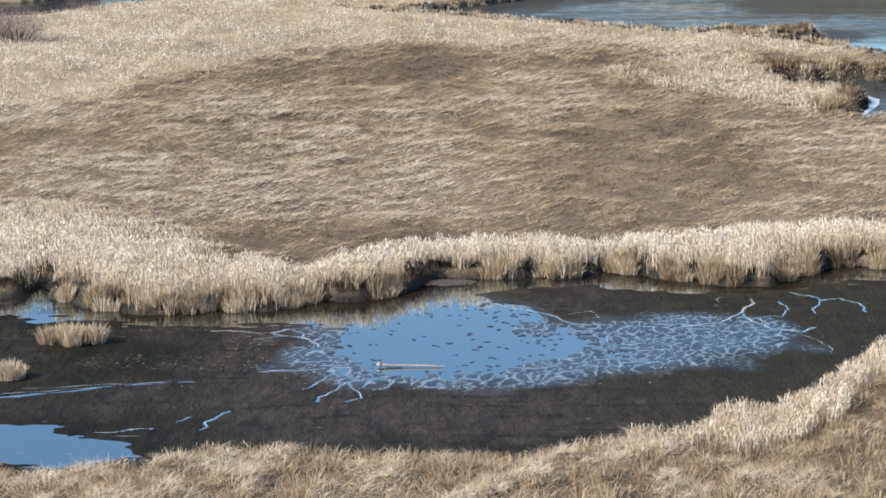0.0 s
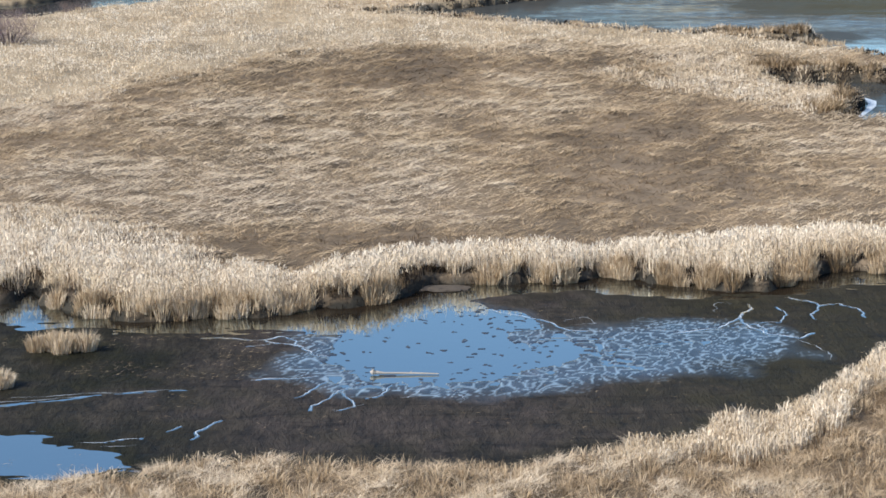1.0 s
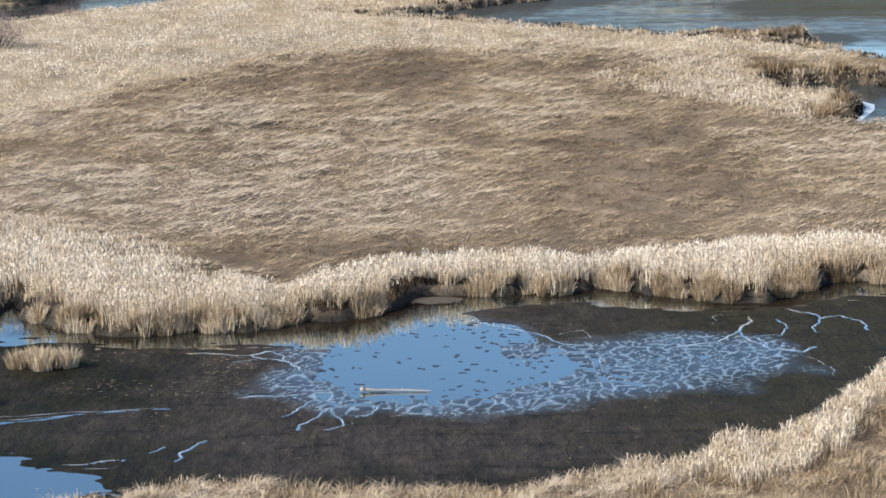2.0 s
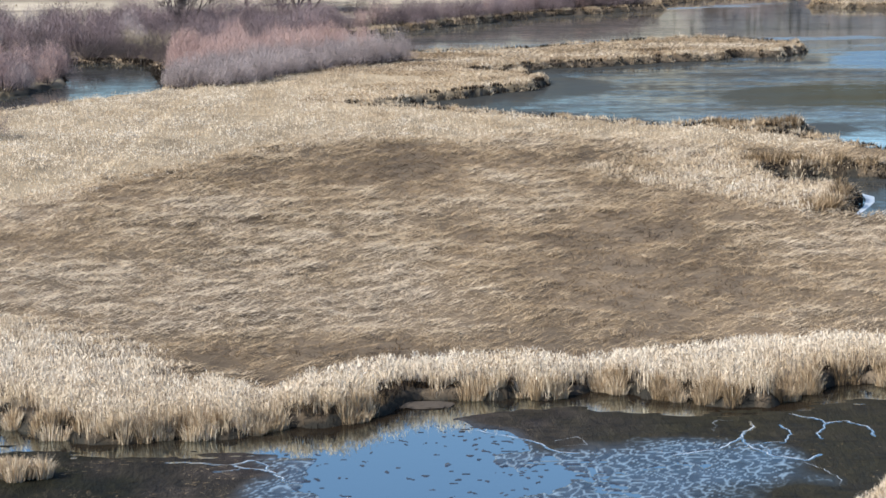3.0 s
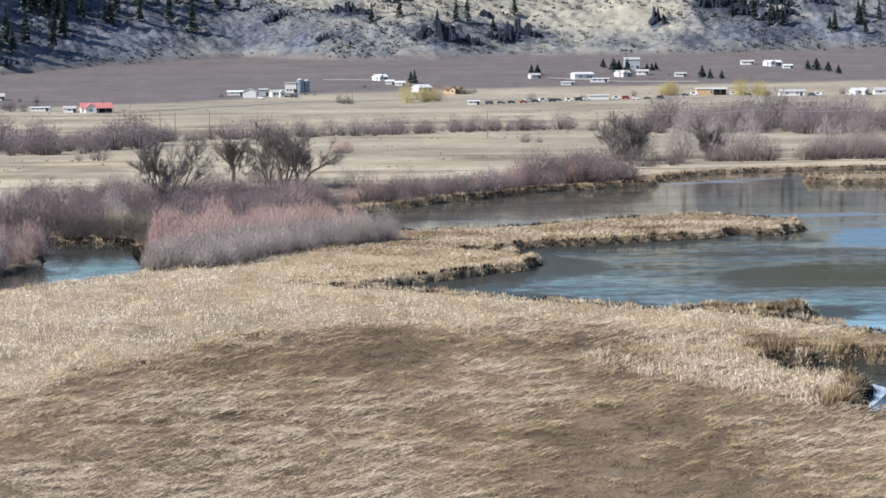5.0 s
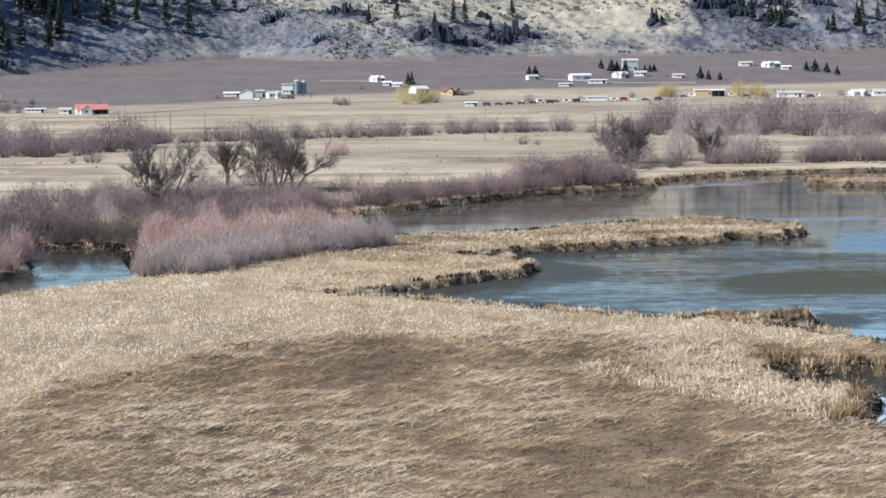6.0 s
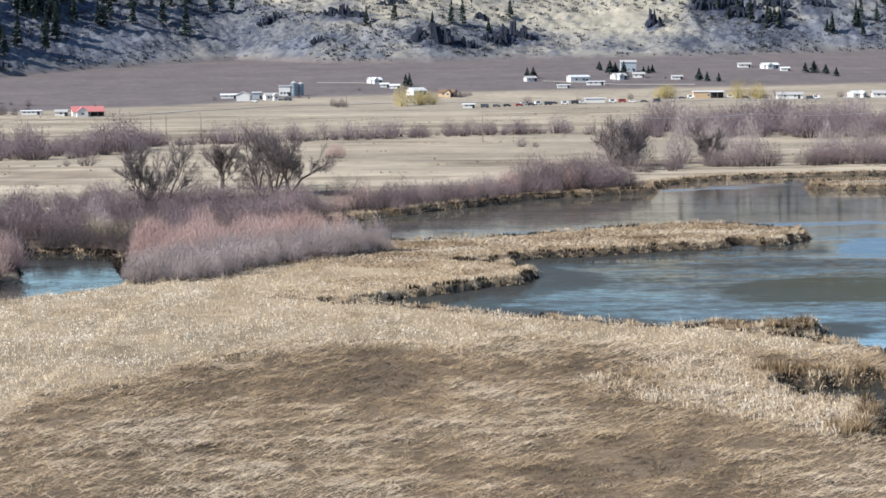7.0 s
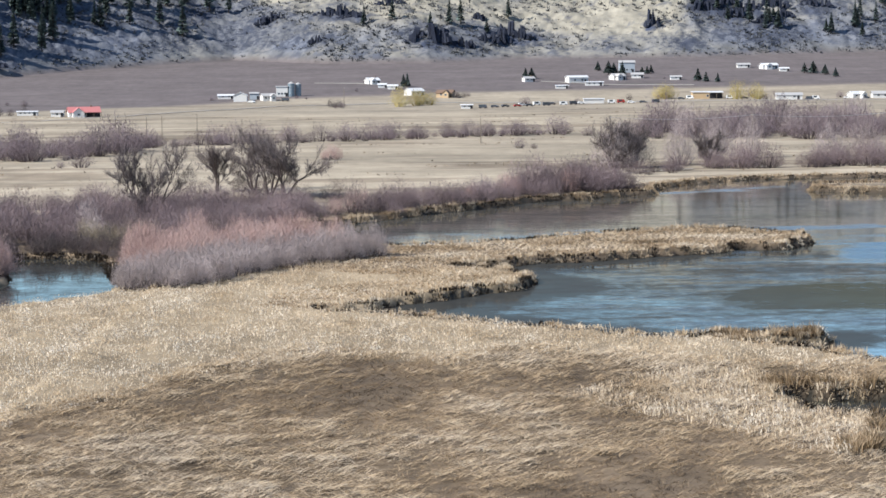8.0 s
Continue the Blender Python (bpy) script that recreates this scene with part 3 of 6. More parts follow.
for streak in ([(45, 506), (54, 513), (72, 531), (80, 530), (66, 517), (56, 508)], [(22, 397), (40, 404), (60, 409), (78, 412), (78, 406), (58, 401), (40, 398)]):
    ruffle_amount = np.maximum(ruffle_amount, 1.7 * np.clip(0.75 - signed(drift_x, drift_y, streak) / 4.0, 0, 1))
ruffle_amount *= np.where(inside(xr, yr, LEFT_POOL), 0.15, 1.0)
set_tone(water_me, "ruffle", ruffle_amount)
# more with distance: mud in the water and painted brown-grey reflection
silt_and_reflection_amount = np.clip((yr - 225) / 20, 0, 0.12) + 0.55 * np.clip((yr - 380) / 40, 0, 1)
silt_and_reflection_amount *= (1 - 0.7 * breeze) * np.where(xr < -20, 0.5, 1.0) * np.clip(1 + 0.5 * fractal(xr / 30, yr / 14, 121, 3), 0.3, 1.5)
set_tone(water_me, "silt_and_reflection", silt_and_reflection_amount)
# drowned mud close under the surface: along the near banks, on the bar in the middle; in the inlet a dark reflection
# painted in
edge_m = shore(xr, yr)
wide = np.interp(yr, [245, 262, 285, 300, 330, 350], [6, 16, 24, 18, 11, 6])
margin_mud = np.clip(1.25 + edge_m / wide, 0, 1) * (edge_m < 1) * (yr > 232) * np.clip((372 - yr) / 20, 0, 1) * np.clip((62 - xr) / 14, 0.25, 1) * (xr > -15)
bar_mud = np.clip(0.62 - signed(xr + 3 * smooth_noise(xr / 8, yr / 10, 111), yr + 4 * smooth_noise(xr / 12, yr / 8, 112), MIDDLE_SHALLOWS) / 11.0, 0, 0.82)
haze_mud = 0.64 * np.clip((yr - 235) / 15, 0, 1) * np.clip((395 - yr) / 40, 0, 1) * (xr > -15)
# dark brown before the reed belt: the reeds' reflection put into colour
reed_reflection = 0.66 * np.clip(1.15 + edge_m / 4.0, 0, 1) * (yr > 108) * (yr < 131) * (edge_m < 1)
# dulls the far water to paint the hill's darker reflection
far_reflection = 0.62 * np.clip((yr - 385) / 20, 0, 1) * np.clip(1.2 - ruffle_amount, 0.2, 1) * np.interp(xr, [20, 65], [0.95, 0.62]) * (xr > -22)
set_tone(water_me, "murk", np.maximum.reduce([margin_mud, bar_mud, haze_mud, reed_reflection, far_reflection]) * (1 - 0.9 * breeze) + 0.75 * inside(xr, yr, INLET) + 0.54 * inside(xr, yr, LEFT_POOL))
set_tone(water_me, "peat", np.clip(reed_reflection * 3, 0, 1))
set_tone(water_me, "algae", np.clip(bar_mud * (0.35 + (xr - 36) / 24) + 0.15, 0, 1))
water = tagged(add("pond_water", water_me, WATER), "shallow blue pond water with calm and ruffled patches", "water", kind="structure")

# ---- drained near pond: dark mud, veined with water ----
OPEN_WATER = [(-6.4, 113), (-7, 105.5), (-5, 102), (-2, 101), (3, 101), (8, 103.5), (12, 107.5), (14.2, 110.6), (12.8, 112.3), (7.2, 111.6),
              (4.6, 114), (1.9, 118.6), (-1, 122), (-5, 120), (-8, 116)]
SHORE_WATER = [(-60, 124), (-60, 114.5), (-19.3, 114.6), (-13.3, 112.8), (-7.8, 113.2), (-4, 113.5), (1.3, 119.8), (5, 121.6), (9.1, 122), (12.2, 120.4),
               (18, 120.8), (23, 124), (40, 125), (40, 130), (-20, 128)]
LEFT_BAY = [(-40, 95.5), (-18.2, 94.6), (-15.2, 93.1), (-13.2, 91.6), (-12.0, 89.6), (-14, 88), (-40, 88)]
LEFT_RUN = [(-40, 98), (-19, 98.8), (-17.2, 99.7), (-15.6, 100.4), (-12, 101.3), (-10.4, 101.6)]
# courses of water and pale film across the mud, with half widths
VEINS = [([(15.72, 118.46), (15.42, 116.81), (14.78, 115.48), (14.0, 113.66), (12.63, 112.54), (11.06, 111.94)], 0.13), ([(14.71, 114.95), (15.28, 112.86), (15.69, 111.84), (17.04, 110.82), (17.86, 111.79)], 0.13),
         ([(15.69, 111.84), (15.53, 113.75), (14.21, 113.14)], 0.08), ([(17.06, 117.73), (17.15, 115.96), (16.73, 114.38), (15.72, 114.14)], 0.07),
         ([(17.69, 120.11), (18.72, 119.23), (19.27, 118.1), (20.32, 118.35), (20.94, 116.96), (21.02, 115.34)], 0.10), ([(19.27, 118.1), (18.56, 116.33), (18.56, 114.86)], 0.08),
         ([(17.0, 110.57), (17.45, 109.11), (17.92, 107.91), (17.76, 106.08)], 0.06), ([(13.76, 116.44), (14.05, 118.5), (14.89, 118.76)], 0.05)]
VEINS += [([(-5.45, 103.57), (-6.96, 103.38), (-8.21, 103.19)], 0.11), ([(-4.91, 102.81), (-5.57, 100.94), (-6.13, 99.94)], 0.08), ([(-5.57, 100.94), (-5.91, 101.78)], 0.05),
          ([(-3.62, 101.94), (-4.33, 100.92), (-5.1, 98.92), (-5.4, 97.76)], 0.08), ([(-4.33, 100.92), (-3.5, 98.4), (-4.44, 97.74)], 0.07), ([(-3.5, 98.4), (-3.16, 98.88)], 0.05),
          ([(-2.13, 102.12), (-2.34, 100.37), (-3.06, 99.88)], 0.07), ([(-0.63, 101.67), (-1.11, 100.04), (-1.6, 99.85)], 0.06), ([(0.37, 101.24), (1.1, 100.0), (0.84, 98.81)], 0.05),
          ([(-5.11, 107.47), (-5.95, 108.42), (-6.41, 109.62), (-7.4, 110.36), (-8.24, 110.87)], 0.11), ([(-6.41, 109.62), (-7.21, 111.71), (-8.53, 111.12), (-10.19, 111.53)], 0.12), ([(-7.4, 110.36), (-8.98, 109.91)], 0.07)]
VEINS += [([(6.01, 114.61), (7.19, 115.65), (7.67, 114.32), (6.53, 113.82)], 0.06), ([(2.17, 118.07), (3.28, 116.68), (4.93, 115.3), (6.21, 113.06), (8.08, 112.26)], 0.09),
          ([(-9.8, 93.23), (-9.62, 94.75), (-8.92, 96.3)], 0.09), ([(-11.04, 94.5), (-10.43, 95.4)], 0.07), ([(-14.27, 92.79), (-12.94, 93.11), (-11.75, 93.62)], 0.08),
          ([(-18.29, 100.17), (-15.67, 100.73), (-13.5, 101.1), (-11.06, 101.46)], 0.06), ([(-20.2, 98.6), (-19.09, 99.19), (-16.78, 99.94), (-14.87, 100.31)], 0.06), ([(-13.27, 92.16), (-11.96, 92.57)], 0.06)]


def curvy(line, wob):
    """A rounded, slightly wandering course through the given points."""
    pts = [line[0]] + list(line) + [line[-1]]
    course = []
    for a, b, c, d in zip(pts[:-3], pts[1:-2], pts[2:-1], pts[3:]):
        for k in range(7):
            t = k / 7
            p = [0.5 * (2 * b[i] + (c[i] - a[i]) * t + (2 * a[i] - 5 * b[i] + 4 * c[i] - d[i]) * t * t + (3 * b[i] - a[i] - 3 * c[i] + d[i]) * t**3) for i in (0, 1)]
            s = len(course)
            course.append((p[0] + wob * math.sin(s * 0.8 + p[1]) + 0.5 * wob * math.sin(s * 1.9), p[1] + wob * math.cos(s * 0.7)))
    return course + [line[-1]]


VEINS = [(curvy(line, 0.10), half) for line, half in VEINS]
mx, my = np.arange(-25, 27.01, 0.08), np.arange(85.4, 128.2, 0.18)
MX, MY = np.meshgrid(mx, my)
x, y = MX.ravel(), MY.ravel()
wobx, woby = 0.22 * smooth_noise(x * 1.1, y * 0.9, 91), 0.30 * smooth_noise(x * 1.0, y * 0.8, 92)
core = signed(x + 1.3 * smooth_noise(x / 2.2, y / 2.6, 93), y + 1.3 * smooth_noise(x / 2, y / 2.4, 94), OPEN_WATER)
f1, f2, own = cells((x + 2.0 * wobx) / 0.62, (y + 2.2 * woby) / 0.68, 95)
edge = (f2 - f1) * 0.31
reach = np.interp(y, [99, 104, 112, 116], [0.9, 1.2, 0.9, 0.3]) + np.clip((x - 6) / 3, 0, 2.6)
patchy = smooth_noise(x / 1.4, y / 1.8, 96)
z_mud = 0.030 + 0.010 * smooth_noise(x / 1.2, y / 1.2, 97) + 0.010 * fractal(x * 2.2, y * 1.3, 98, 3, 0.7)
# the ring: drowned cells, the cracks' sky reflection painted pale; the middle: open water with small flecks of mud
ring = (reach - core + 0.9 * smooth_noise(x / 0.9, y / 1.6, 90) > 0) & (core > -2.3 + 0.7 * patchy - np.clip((x - 4) / 3, 0, 2.6)) & ((y < 112.5 + patchy) | (x > 5))
crack_glint = np.where(ring & (edge < 0.045 * np.clip(1.0 + 0.5 * patchy, 0.5, 1.5)), 0.8 * np.clip(1.2 - edge / 0.045, 0, 1), 0) * np.clip((reach - core) / 0.8, 0.25, 1)
middle = (core < -0.2) & ~ring
fleck = (f1 < 0.10 + 0.15 * own) & (own > np.interp(core, [-5, -3, -1.5], [0.86, 0.6, 0.3]))
z_mud = np.where(middle & ~fleck, np.minimum(z_mud, -0.05), z_mud)
z_mud = np.where(ring & (own + 0.3 * patchy < np.interp(core, [-2.5, -0.8, 0.4], [0.32, 0.06, -0.3])) & (crack_glint < 0.1), np.minimum(z_mud, -0.05), z_mud)
for line, half in VEINS:
    if half < 0.07:
        continue
    dv = seg_dist(x, y, line)
    z_mud = np.minimum(z_mud, -0.03 + 0.06 * np.clip((dv - half * (0.42 + 0.2 * patchy)) / 0.05, 0, 1.2))
for poly in (SHORE_WATER, LEFT_BAY):
    ds = signed(x + 0.8 * fractal(x / 1.6, y / 1.2, 101, 3), y + 0.9 * fractal(x / 1.8, y / 1.1, 102, 3, 0.6) + 0.6 * smooth_noise(x / 1.3, y / 0.3, 105), poly)
    k = np.clip(ds / 0.5, -1, 1)
    z_mud = np.where(ds < 0.5, np.minimum(z_mud, 0.03 * k - 0.005), z_mud)
dr = seg_dist(x, y + 0.4 * smooth_noise(x / 2, y, 103), LEFT_RUN) - np.interp(x, [-20, -17, -14, -10], [0.16, 0.05, 0.02, 0.01])
z_mud = np.minimum(z_mud, -0.02 + 0.05 * np.clip(dr / 0.12 + 0.9 * smooth_noise(x / 0.7, y / 0.35, 104) * (dr > -0.4), -0.5, 1))
bank_lift = np.clip(shore(x, y) + 0.4, -1, 1)
z_mud = np.where(bank_lift > 0, z_mud - 0.4 * bank_lift, z_mud)
quads, verts = sheet(MX, MY, z_mud.reshape(MX.shape))
seen = (np.abs(x - 0.013 * y) < 0.192 * (y + 2) + 2.0) & (bank_lift < 0.9)
quads = quads[seen[quads].any(1)]
mud_me = raw_mesh("mud_flat", verts, quads, smooth=True)
set_tone(mud_me, "tone", np.clip(0.25 + np.clip((x - 4) / 12, 0, 0.8) + np.clip((-14 - x) / 4, 0, 0.6) * (y > 103) + 0.3 * patchy, 0, 1))
set_tone(mud_me, "peat", np.clip((-8.5 - x) / 4.5, 0, 1) * np.clip((y - 97) / 5, 0.45, 1) * np.clip(0.8 + 0.5 * patchy, 0, 1) + 0.6 * np.clip((93 - y + 0.1 * x) / 3 + 0.4 * patchy, 0, 1) + 0.6 * np.clip((-7 - x) / 4, 0, 1) * np.clip((97 - y) / 3, 0, 1))
set_tone(mud_me, "wet", np.clip((reach + 0.6 - core) / 2.6, 0, 1) * np.clip((x + 11) / 3, 0, 1))
set_tone(mud_me, "crack_glint", crack_glint)
mud = tagged(add("mud_flat", mud_me, MUD), "dark wet mud with algae film and water-filled cracks", "mud", kind="structure")

# ---- dry grass and reeds ----
def blades(base, length, lean, azimuth, width, tone, droop=0.0, wide=None, fold=0.32):
    """Tapered bent blades, five corners each. lean: how far the tip goes sideways, as a share of the length."""
    n = len(base)
    side = rng.uniform(0, math.pi, n) if wide is None else wide
    w = np.stack([np.cos(side), np.sin(side), 0 * side], -1) * (width * 0.5)[:, None]
    d = np.stack([np.cos(azimuth), np.sin(azimuth), 0 * azimuth], -1)
    up = np.sqrt(np.clip(1 - lean**2, 0.02, 1))
    mid = base + d * (length * lean * fold)[:, None] + np.array([0, 0, 1.0]) * (length * (0.55 * up + 0.1 * droop))[:, None]
    tip = base + d * (length * lean)[:, None] + np.array([0, 0, 1.0]) * (length * (up - droop))[:, None]
    v = np.stack([base - w, base + w, mid - w * 0.8, mid + w * 0.8, tip], 1).reshape(-1, 3)
    i = np.arange(n)[:, None] * 5
    return v, i + np.array([0, 1, 3, 2]), i + np.array([2, 3, 4]), np.repeat(tone, 5)


def grass_object(name, pieces, mat, label, category):
    vs, qs, ts, tn, k = [], [], [], [], 0
    for v, q, t, tone in pieces:
        vs.append(v), qs.append(q + k), ts.append(t + k), tn.append(tone)
        k += len(v)
    me = raw_mesh(name, np.concatenate(vs), np.concatenate(qs), np.concatenate(ts))
    set_tone(me, "tone", np.clip(np.concatenate(tn), -0.3, 1))
    return tagged(add(name, me, mat), label, category, kind="stuff")


def scatter(n, x0, x1, y0, y1):
    return rng.uniform(x0, x1, n), rng.uniform(y0, y1, n)


def in_view(x, y, margin=2.5):
    """The wedge of land that the flight looks over."""
    return np.abs(x - 0.013 * y) < 0.192 * (y + 2) + margin


def feet(x, y, sink=0.04):
    return np.stack([x, y, np.maximum(ground_z(x, y), -0.25) - sink], -1)


def reeds(x, y, height, lean, width, tone, sway=0.7, mixed=0.40, lift=0.0):
    """Stalks in bunches of uneven height and colour, some bent over."""
    n = len(x)
    f1, _, who = cells(x / 0.55, y / 0.75, 208)
    az = rng.normal(0.2, sway * 2.0, n) + 5 * who
    h = height * rng.uniform(0.66, 1.1, n) * (1.12 - 0.30 * f1 + 0.42 * (who - 0.5))
    bent = rng.uniform(0, 1, n) < 0.55
    ln = np.clip(np.abs(rng.normal(lean, 0.12, n)) + bent * rng.uniform(0.2, 0.6, n), 0, 0.92)
    tn = tone + rng.normal(0, 0.055, n) + mixed * (who - 0.5) - 0.16 * np.clip(f1 - 0.45, 0, 0.5)
    base = feet(x, y) + np.stack([0 * x, 0 * x, lift + 0 * x], -1)
    return blades(base, h, ln, az, width * rng.uniform(0.7, 1.4, n), tn, droop=0.12 * bent, fold=0.18)


def tussocks(cx, cy, count, radius, height, width, tone, lean=0.35, sink=0.05, sag=0.28):
    """Fans of blades round given middles."""
    n = len(cx)
    who = np.repeat(np.arange(n), count)
    a = rng.uniform(0, 2 * math.pi, len(who))
    r = radius[who] * np.sqrt(rng.uniform(0, 1, len(who)))
    x, y = cx[who] + r * np.cos(a), cy[who] + r * np.sin(a)
    ln = np.clip(lean * r / radius[who] + rng.normal(0, 0.09, len(who)), 0, 0.9)
    h = height[who] * rng.uniform(0.65, 1.1, len(who))
    base = np.stack([x, y, np.maximum(ground_z(x, y), -0.12) - sink], -1)
    return blades(base, h, ln, a, width * rng.uniform(0.7, 1.3, len(who)), tone[who] + rng.normal(0, 0.10, len(who)), droop=sag * ln, fold=0.38)


def flecks(x, y, height, tone, width=0.03):
    """Broken leaves and seed heads caught among the tops."""
    n = len(x)
    _, _, who = cells(x / 0.55, y / 0.75, 208)
    base = feet(x, y) + np.stack([0 * x, 0 * x, height * rng.uniform(0.55, 1.0, n) * (1 + 0.42 * (who - 0.5))], -1)
    return blades(base, rng.uniform(0.12, 0.34, n), rng.uniform(0.3, 0.97, n), rng.uniform(0, 6.28, n), width * rng.uniform(0.8, 1.6, n),
                  tone + 0.3 * (who - 0.5) + rng.normal(0, 0.07, n), droop=0.15)


# tall reed belt behind the near pond
x, y = scatter(270000, -34, 34, 113, 152)
lo, hi = along(x, FAR_SHORE), along(x, BELT_BACK)
ragged = 1.6 * smooth_noise(x / 2.5, y / 4, 201)
d = shore(x, y)
thick = 0.55 + 0.75 * smooth_noise(x / 1.1, y / 1.4, 202) * 0.5
bays = 0.5 * np.clip(2.8 * smooth_noise(x / 0.85, y / 30, 206) - 0.35, 0, 1) + 0.35 * np.maximum(smooth_noise(x / 0.5, y / 9, 207), 0) + 0.9 * np.clip(3 * smooth_noise(x / 2.6, y / 60, 209) - 1.4, 0, 1)
fade = np.clip((hi + ragged - y) / np.where(x < -11, 9.0, 4.5), 0, 1)
keep = (d > 0.05 + bays) & (y > lo - 1.5) & (fade > 0) & in_view(x, y) & (rng.uniform(0, 1, len(x)) < thick * (0.4 + 0.6 * fade))
# the loose, lower reeds far from the water on the left
keep &= (rng.uniform(0, 1, len(x)) < np.clip(1.1 - (y - lo) / 40, 0.45, 1))
x, y, d, lo, hi, fade = x[keep], y[keep], d[keep], lo[keep], hi[keep], fade[keep]
tall = 1.38 + 0.24 * smooth_noise(x / 3, y / 5, 203) - 0.45 * np.clip((y - lo - 5) / 12, 0, 1) - 0.8 * (1 - fade)
# front rows toned down here and below: their shade put into colour
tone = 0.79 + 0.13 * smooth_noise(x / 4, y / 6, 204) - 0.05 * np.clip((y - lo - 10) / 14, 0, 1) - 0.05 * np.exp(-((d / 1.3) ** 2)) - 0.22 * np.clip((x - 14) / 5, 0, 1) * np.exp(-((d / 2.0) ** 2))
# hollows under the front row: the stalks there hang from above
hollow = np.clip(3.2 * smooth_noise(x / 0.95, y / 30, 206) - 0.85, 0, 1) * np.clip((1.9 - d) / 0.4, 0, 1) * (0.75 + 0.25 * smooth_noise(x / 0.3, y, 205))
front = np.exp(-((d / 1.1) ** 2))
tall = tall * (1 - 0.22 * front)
sparse = rng.uniform(0, 1, len(x)) < np.where(d > 2.2, 0.6, 1.0)
belt = [reeds(x[sparse], y[sparse], (tall * (1 - 0.5 * hollow))[sparse], 0.12, 0.026, (tone - 0.05 * front)[sparse], mixed=0.26, lift=(0.62 * hollow)[sparse])]
for _ in range(2):
    pick = (rng.uniform(0, 1, len(x)) < 0.95) & (d > 0.7)
    belt.append(flecks(x[pick] + rng.normal(0, 0.2, pick.sum()), y[pick] + rng.normal(0, 0.2, pick.sum()), tall[pick] * 0.88, tone[pick] + 0.03))
# leaning bunches at the water's edge, with gaps between them
t = rng.uniform(-26, 29, 640)
cx, cy = t, along(t, FAR_SHORE) + rng.uniform(-0.2, 1.2, len(t))
keep = (smooth_noise(cx / 0.95, cy / 30, 206) < 0.16) & (shore(cx, cy) > -0.15) & (shore(cx, cy) < 1.0)
cx, cy = cx[keep], cy[keep]
belt.append(tussocks(cx, cy, 120, rng.uniform(0.22, 0.45, len(cx)), rng.uniform(0.6, 1.15, len(cx)), 0.026, rng.uniform(0.30, 0.72, len(cx)) - 0.14 * np.clip((cx - 10) / 5, 0, 1), 0.42, sag=0.5))
# near-black stalks in the hollows: the hollows' shade put into colour
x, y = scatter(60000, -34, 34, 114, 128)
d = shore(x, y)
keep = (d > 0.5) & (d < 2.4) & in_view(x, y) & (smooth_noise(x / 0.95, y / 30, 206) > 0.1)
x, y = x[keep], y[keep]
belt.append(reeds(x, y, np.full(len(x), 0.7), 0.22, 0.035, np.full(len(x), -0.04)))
# near-black fringe at the waterline, painted shade under the front row
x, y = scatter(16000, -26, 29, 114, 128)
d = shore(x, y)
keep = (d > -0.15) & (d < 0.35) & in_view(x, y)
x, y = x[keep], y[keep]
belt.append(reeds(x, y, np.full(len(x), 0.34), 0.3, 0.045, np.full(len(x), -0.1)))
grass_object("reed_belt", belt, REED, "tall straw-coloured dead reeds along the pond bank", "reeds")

# near bank: pale standing reeds on one side, golden matted grass on the other
x, y = scatter(210000, -22, 32, 80, 112)
d = shore(x, y)
back = along(x, NEAR_SHORE) - y
right = np.clip((x - 5) / 6, 0, 1)
strip = np.where(right > 0, 1.0 + 3.6 * right, 0.7) + 1.2 * smooth_noise(x / 2, y / 2, 211)
keep = (d > 0.0) & (back > -1.5) & (back < strip) & in_view(x, y) & (rng.uniform(0, 1, len(x)) < 0.10 + 0.90 * right)
x, y, right, back = x[keep], y[keep], right[keep], back[keep]
tall = 0.50 + 0.35 * right + 0.15 * smooth_noise(x / 2, y / 3, 212)
pick = rng.uniform(0, 1, len(x)) < 0.8
near_bank = [flecks(x[pick], y[pick], tall[pick] * 0.85, 0.58 + 0.12 * right[pick], 0.026), reeds(x, y, tall, 0.16 + 0.22 * (1 - right), 0.030, 0.54 + 0.22 * right + 0.14 * smooth_noise(x / 1.5, y / 2, 213))]
grass_object("bank_reeds", near_bank, REED, "pale dry reeds standing on the near bank", "reeds")

x, y = scatter(215000, -22, 32, 80, 106)
d = shore(x, y)
keep = (d > 0.15) & (along(x, NEAR_SHORE) - y > -1) & in_view(x, y) & (rng.uniform(0, 1, len(x)) < 0.55 + 0.45 * smooth_noise(x / 0.9, y / 1.4, 221))
x, y = x[keep], y[keep]
swirl = 0.3 + 1.5 * smooth_noise(x / 2.6, y / 3.2, 222) + rng.normal(0, 1.5, len(x))
clumps = fractal(x / 0.9, y / 1.4, 221, 2)
# the clumps term darkens the gaps between them, shade put into tone
tone = 0.74 + 0.16 * smooth_noise(x / 2.2, y / 2.5, 223) - 0.26 * np.clip((x - 7) / 7, 0, 1) + 0.32 * clumps + rng.normal(0, 0.10, len(x))
mat_1 = blades(feet(x, y) + np.stack([0 * x, 0 * x, 0.08 + 0.34 * np.maximum(clumps, 0)], -1), rng.uniform(0.5, 1.0, len(x)), rng.uniform(0.92, 0.995, len(x)), swirl, rng.uniform(0.014, 0.030, len(x)), tone, 0.04)
cx, cy = scatter(2300, -22, 32, 80, 105)
keep = (shore(cx, cy) > 0.2) & (along(cx, NEAR_SHORE) - cy > -0.5) & in_view(cx, cy)
cx, cy = cx[keep], cy[keep]
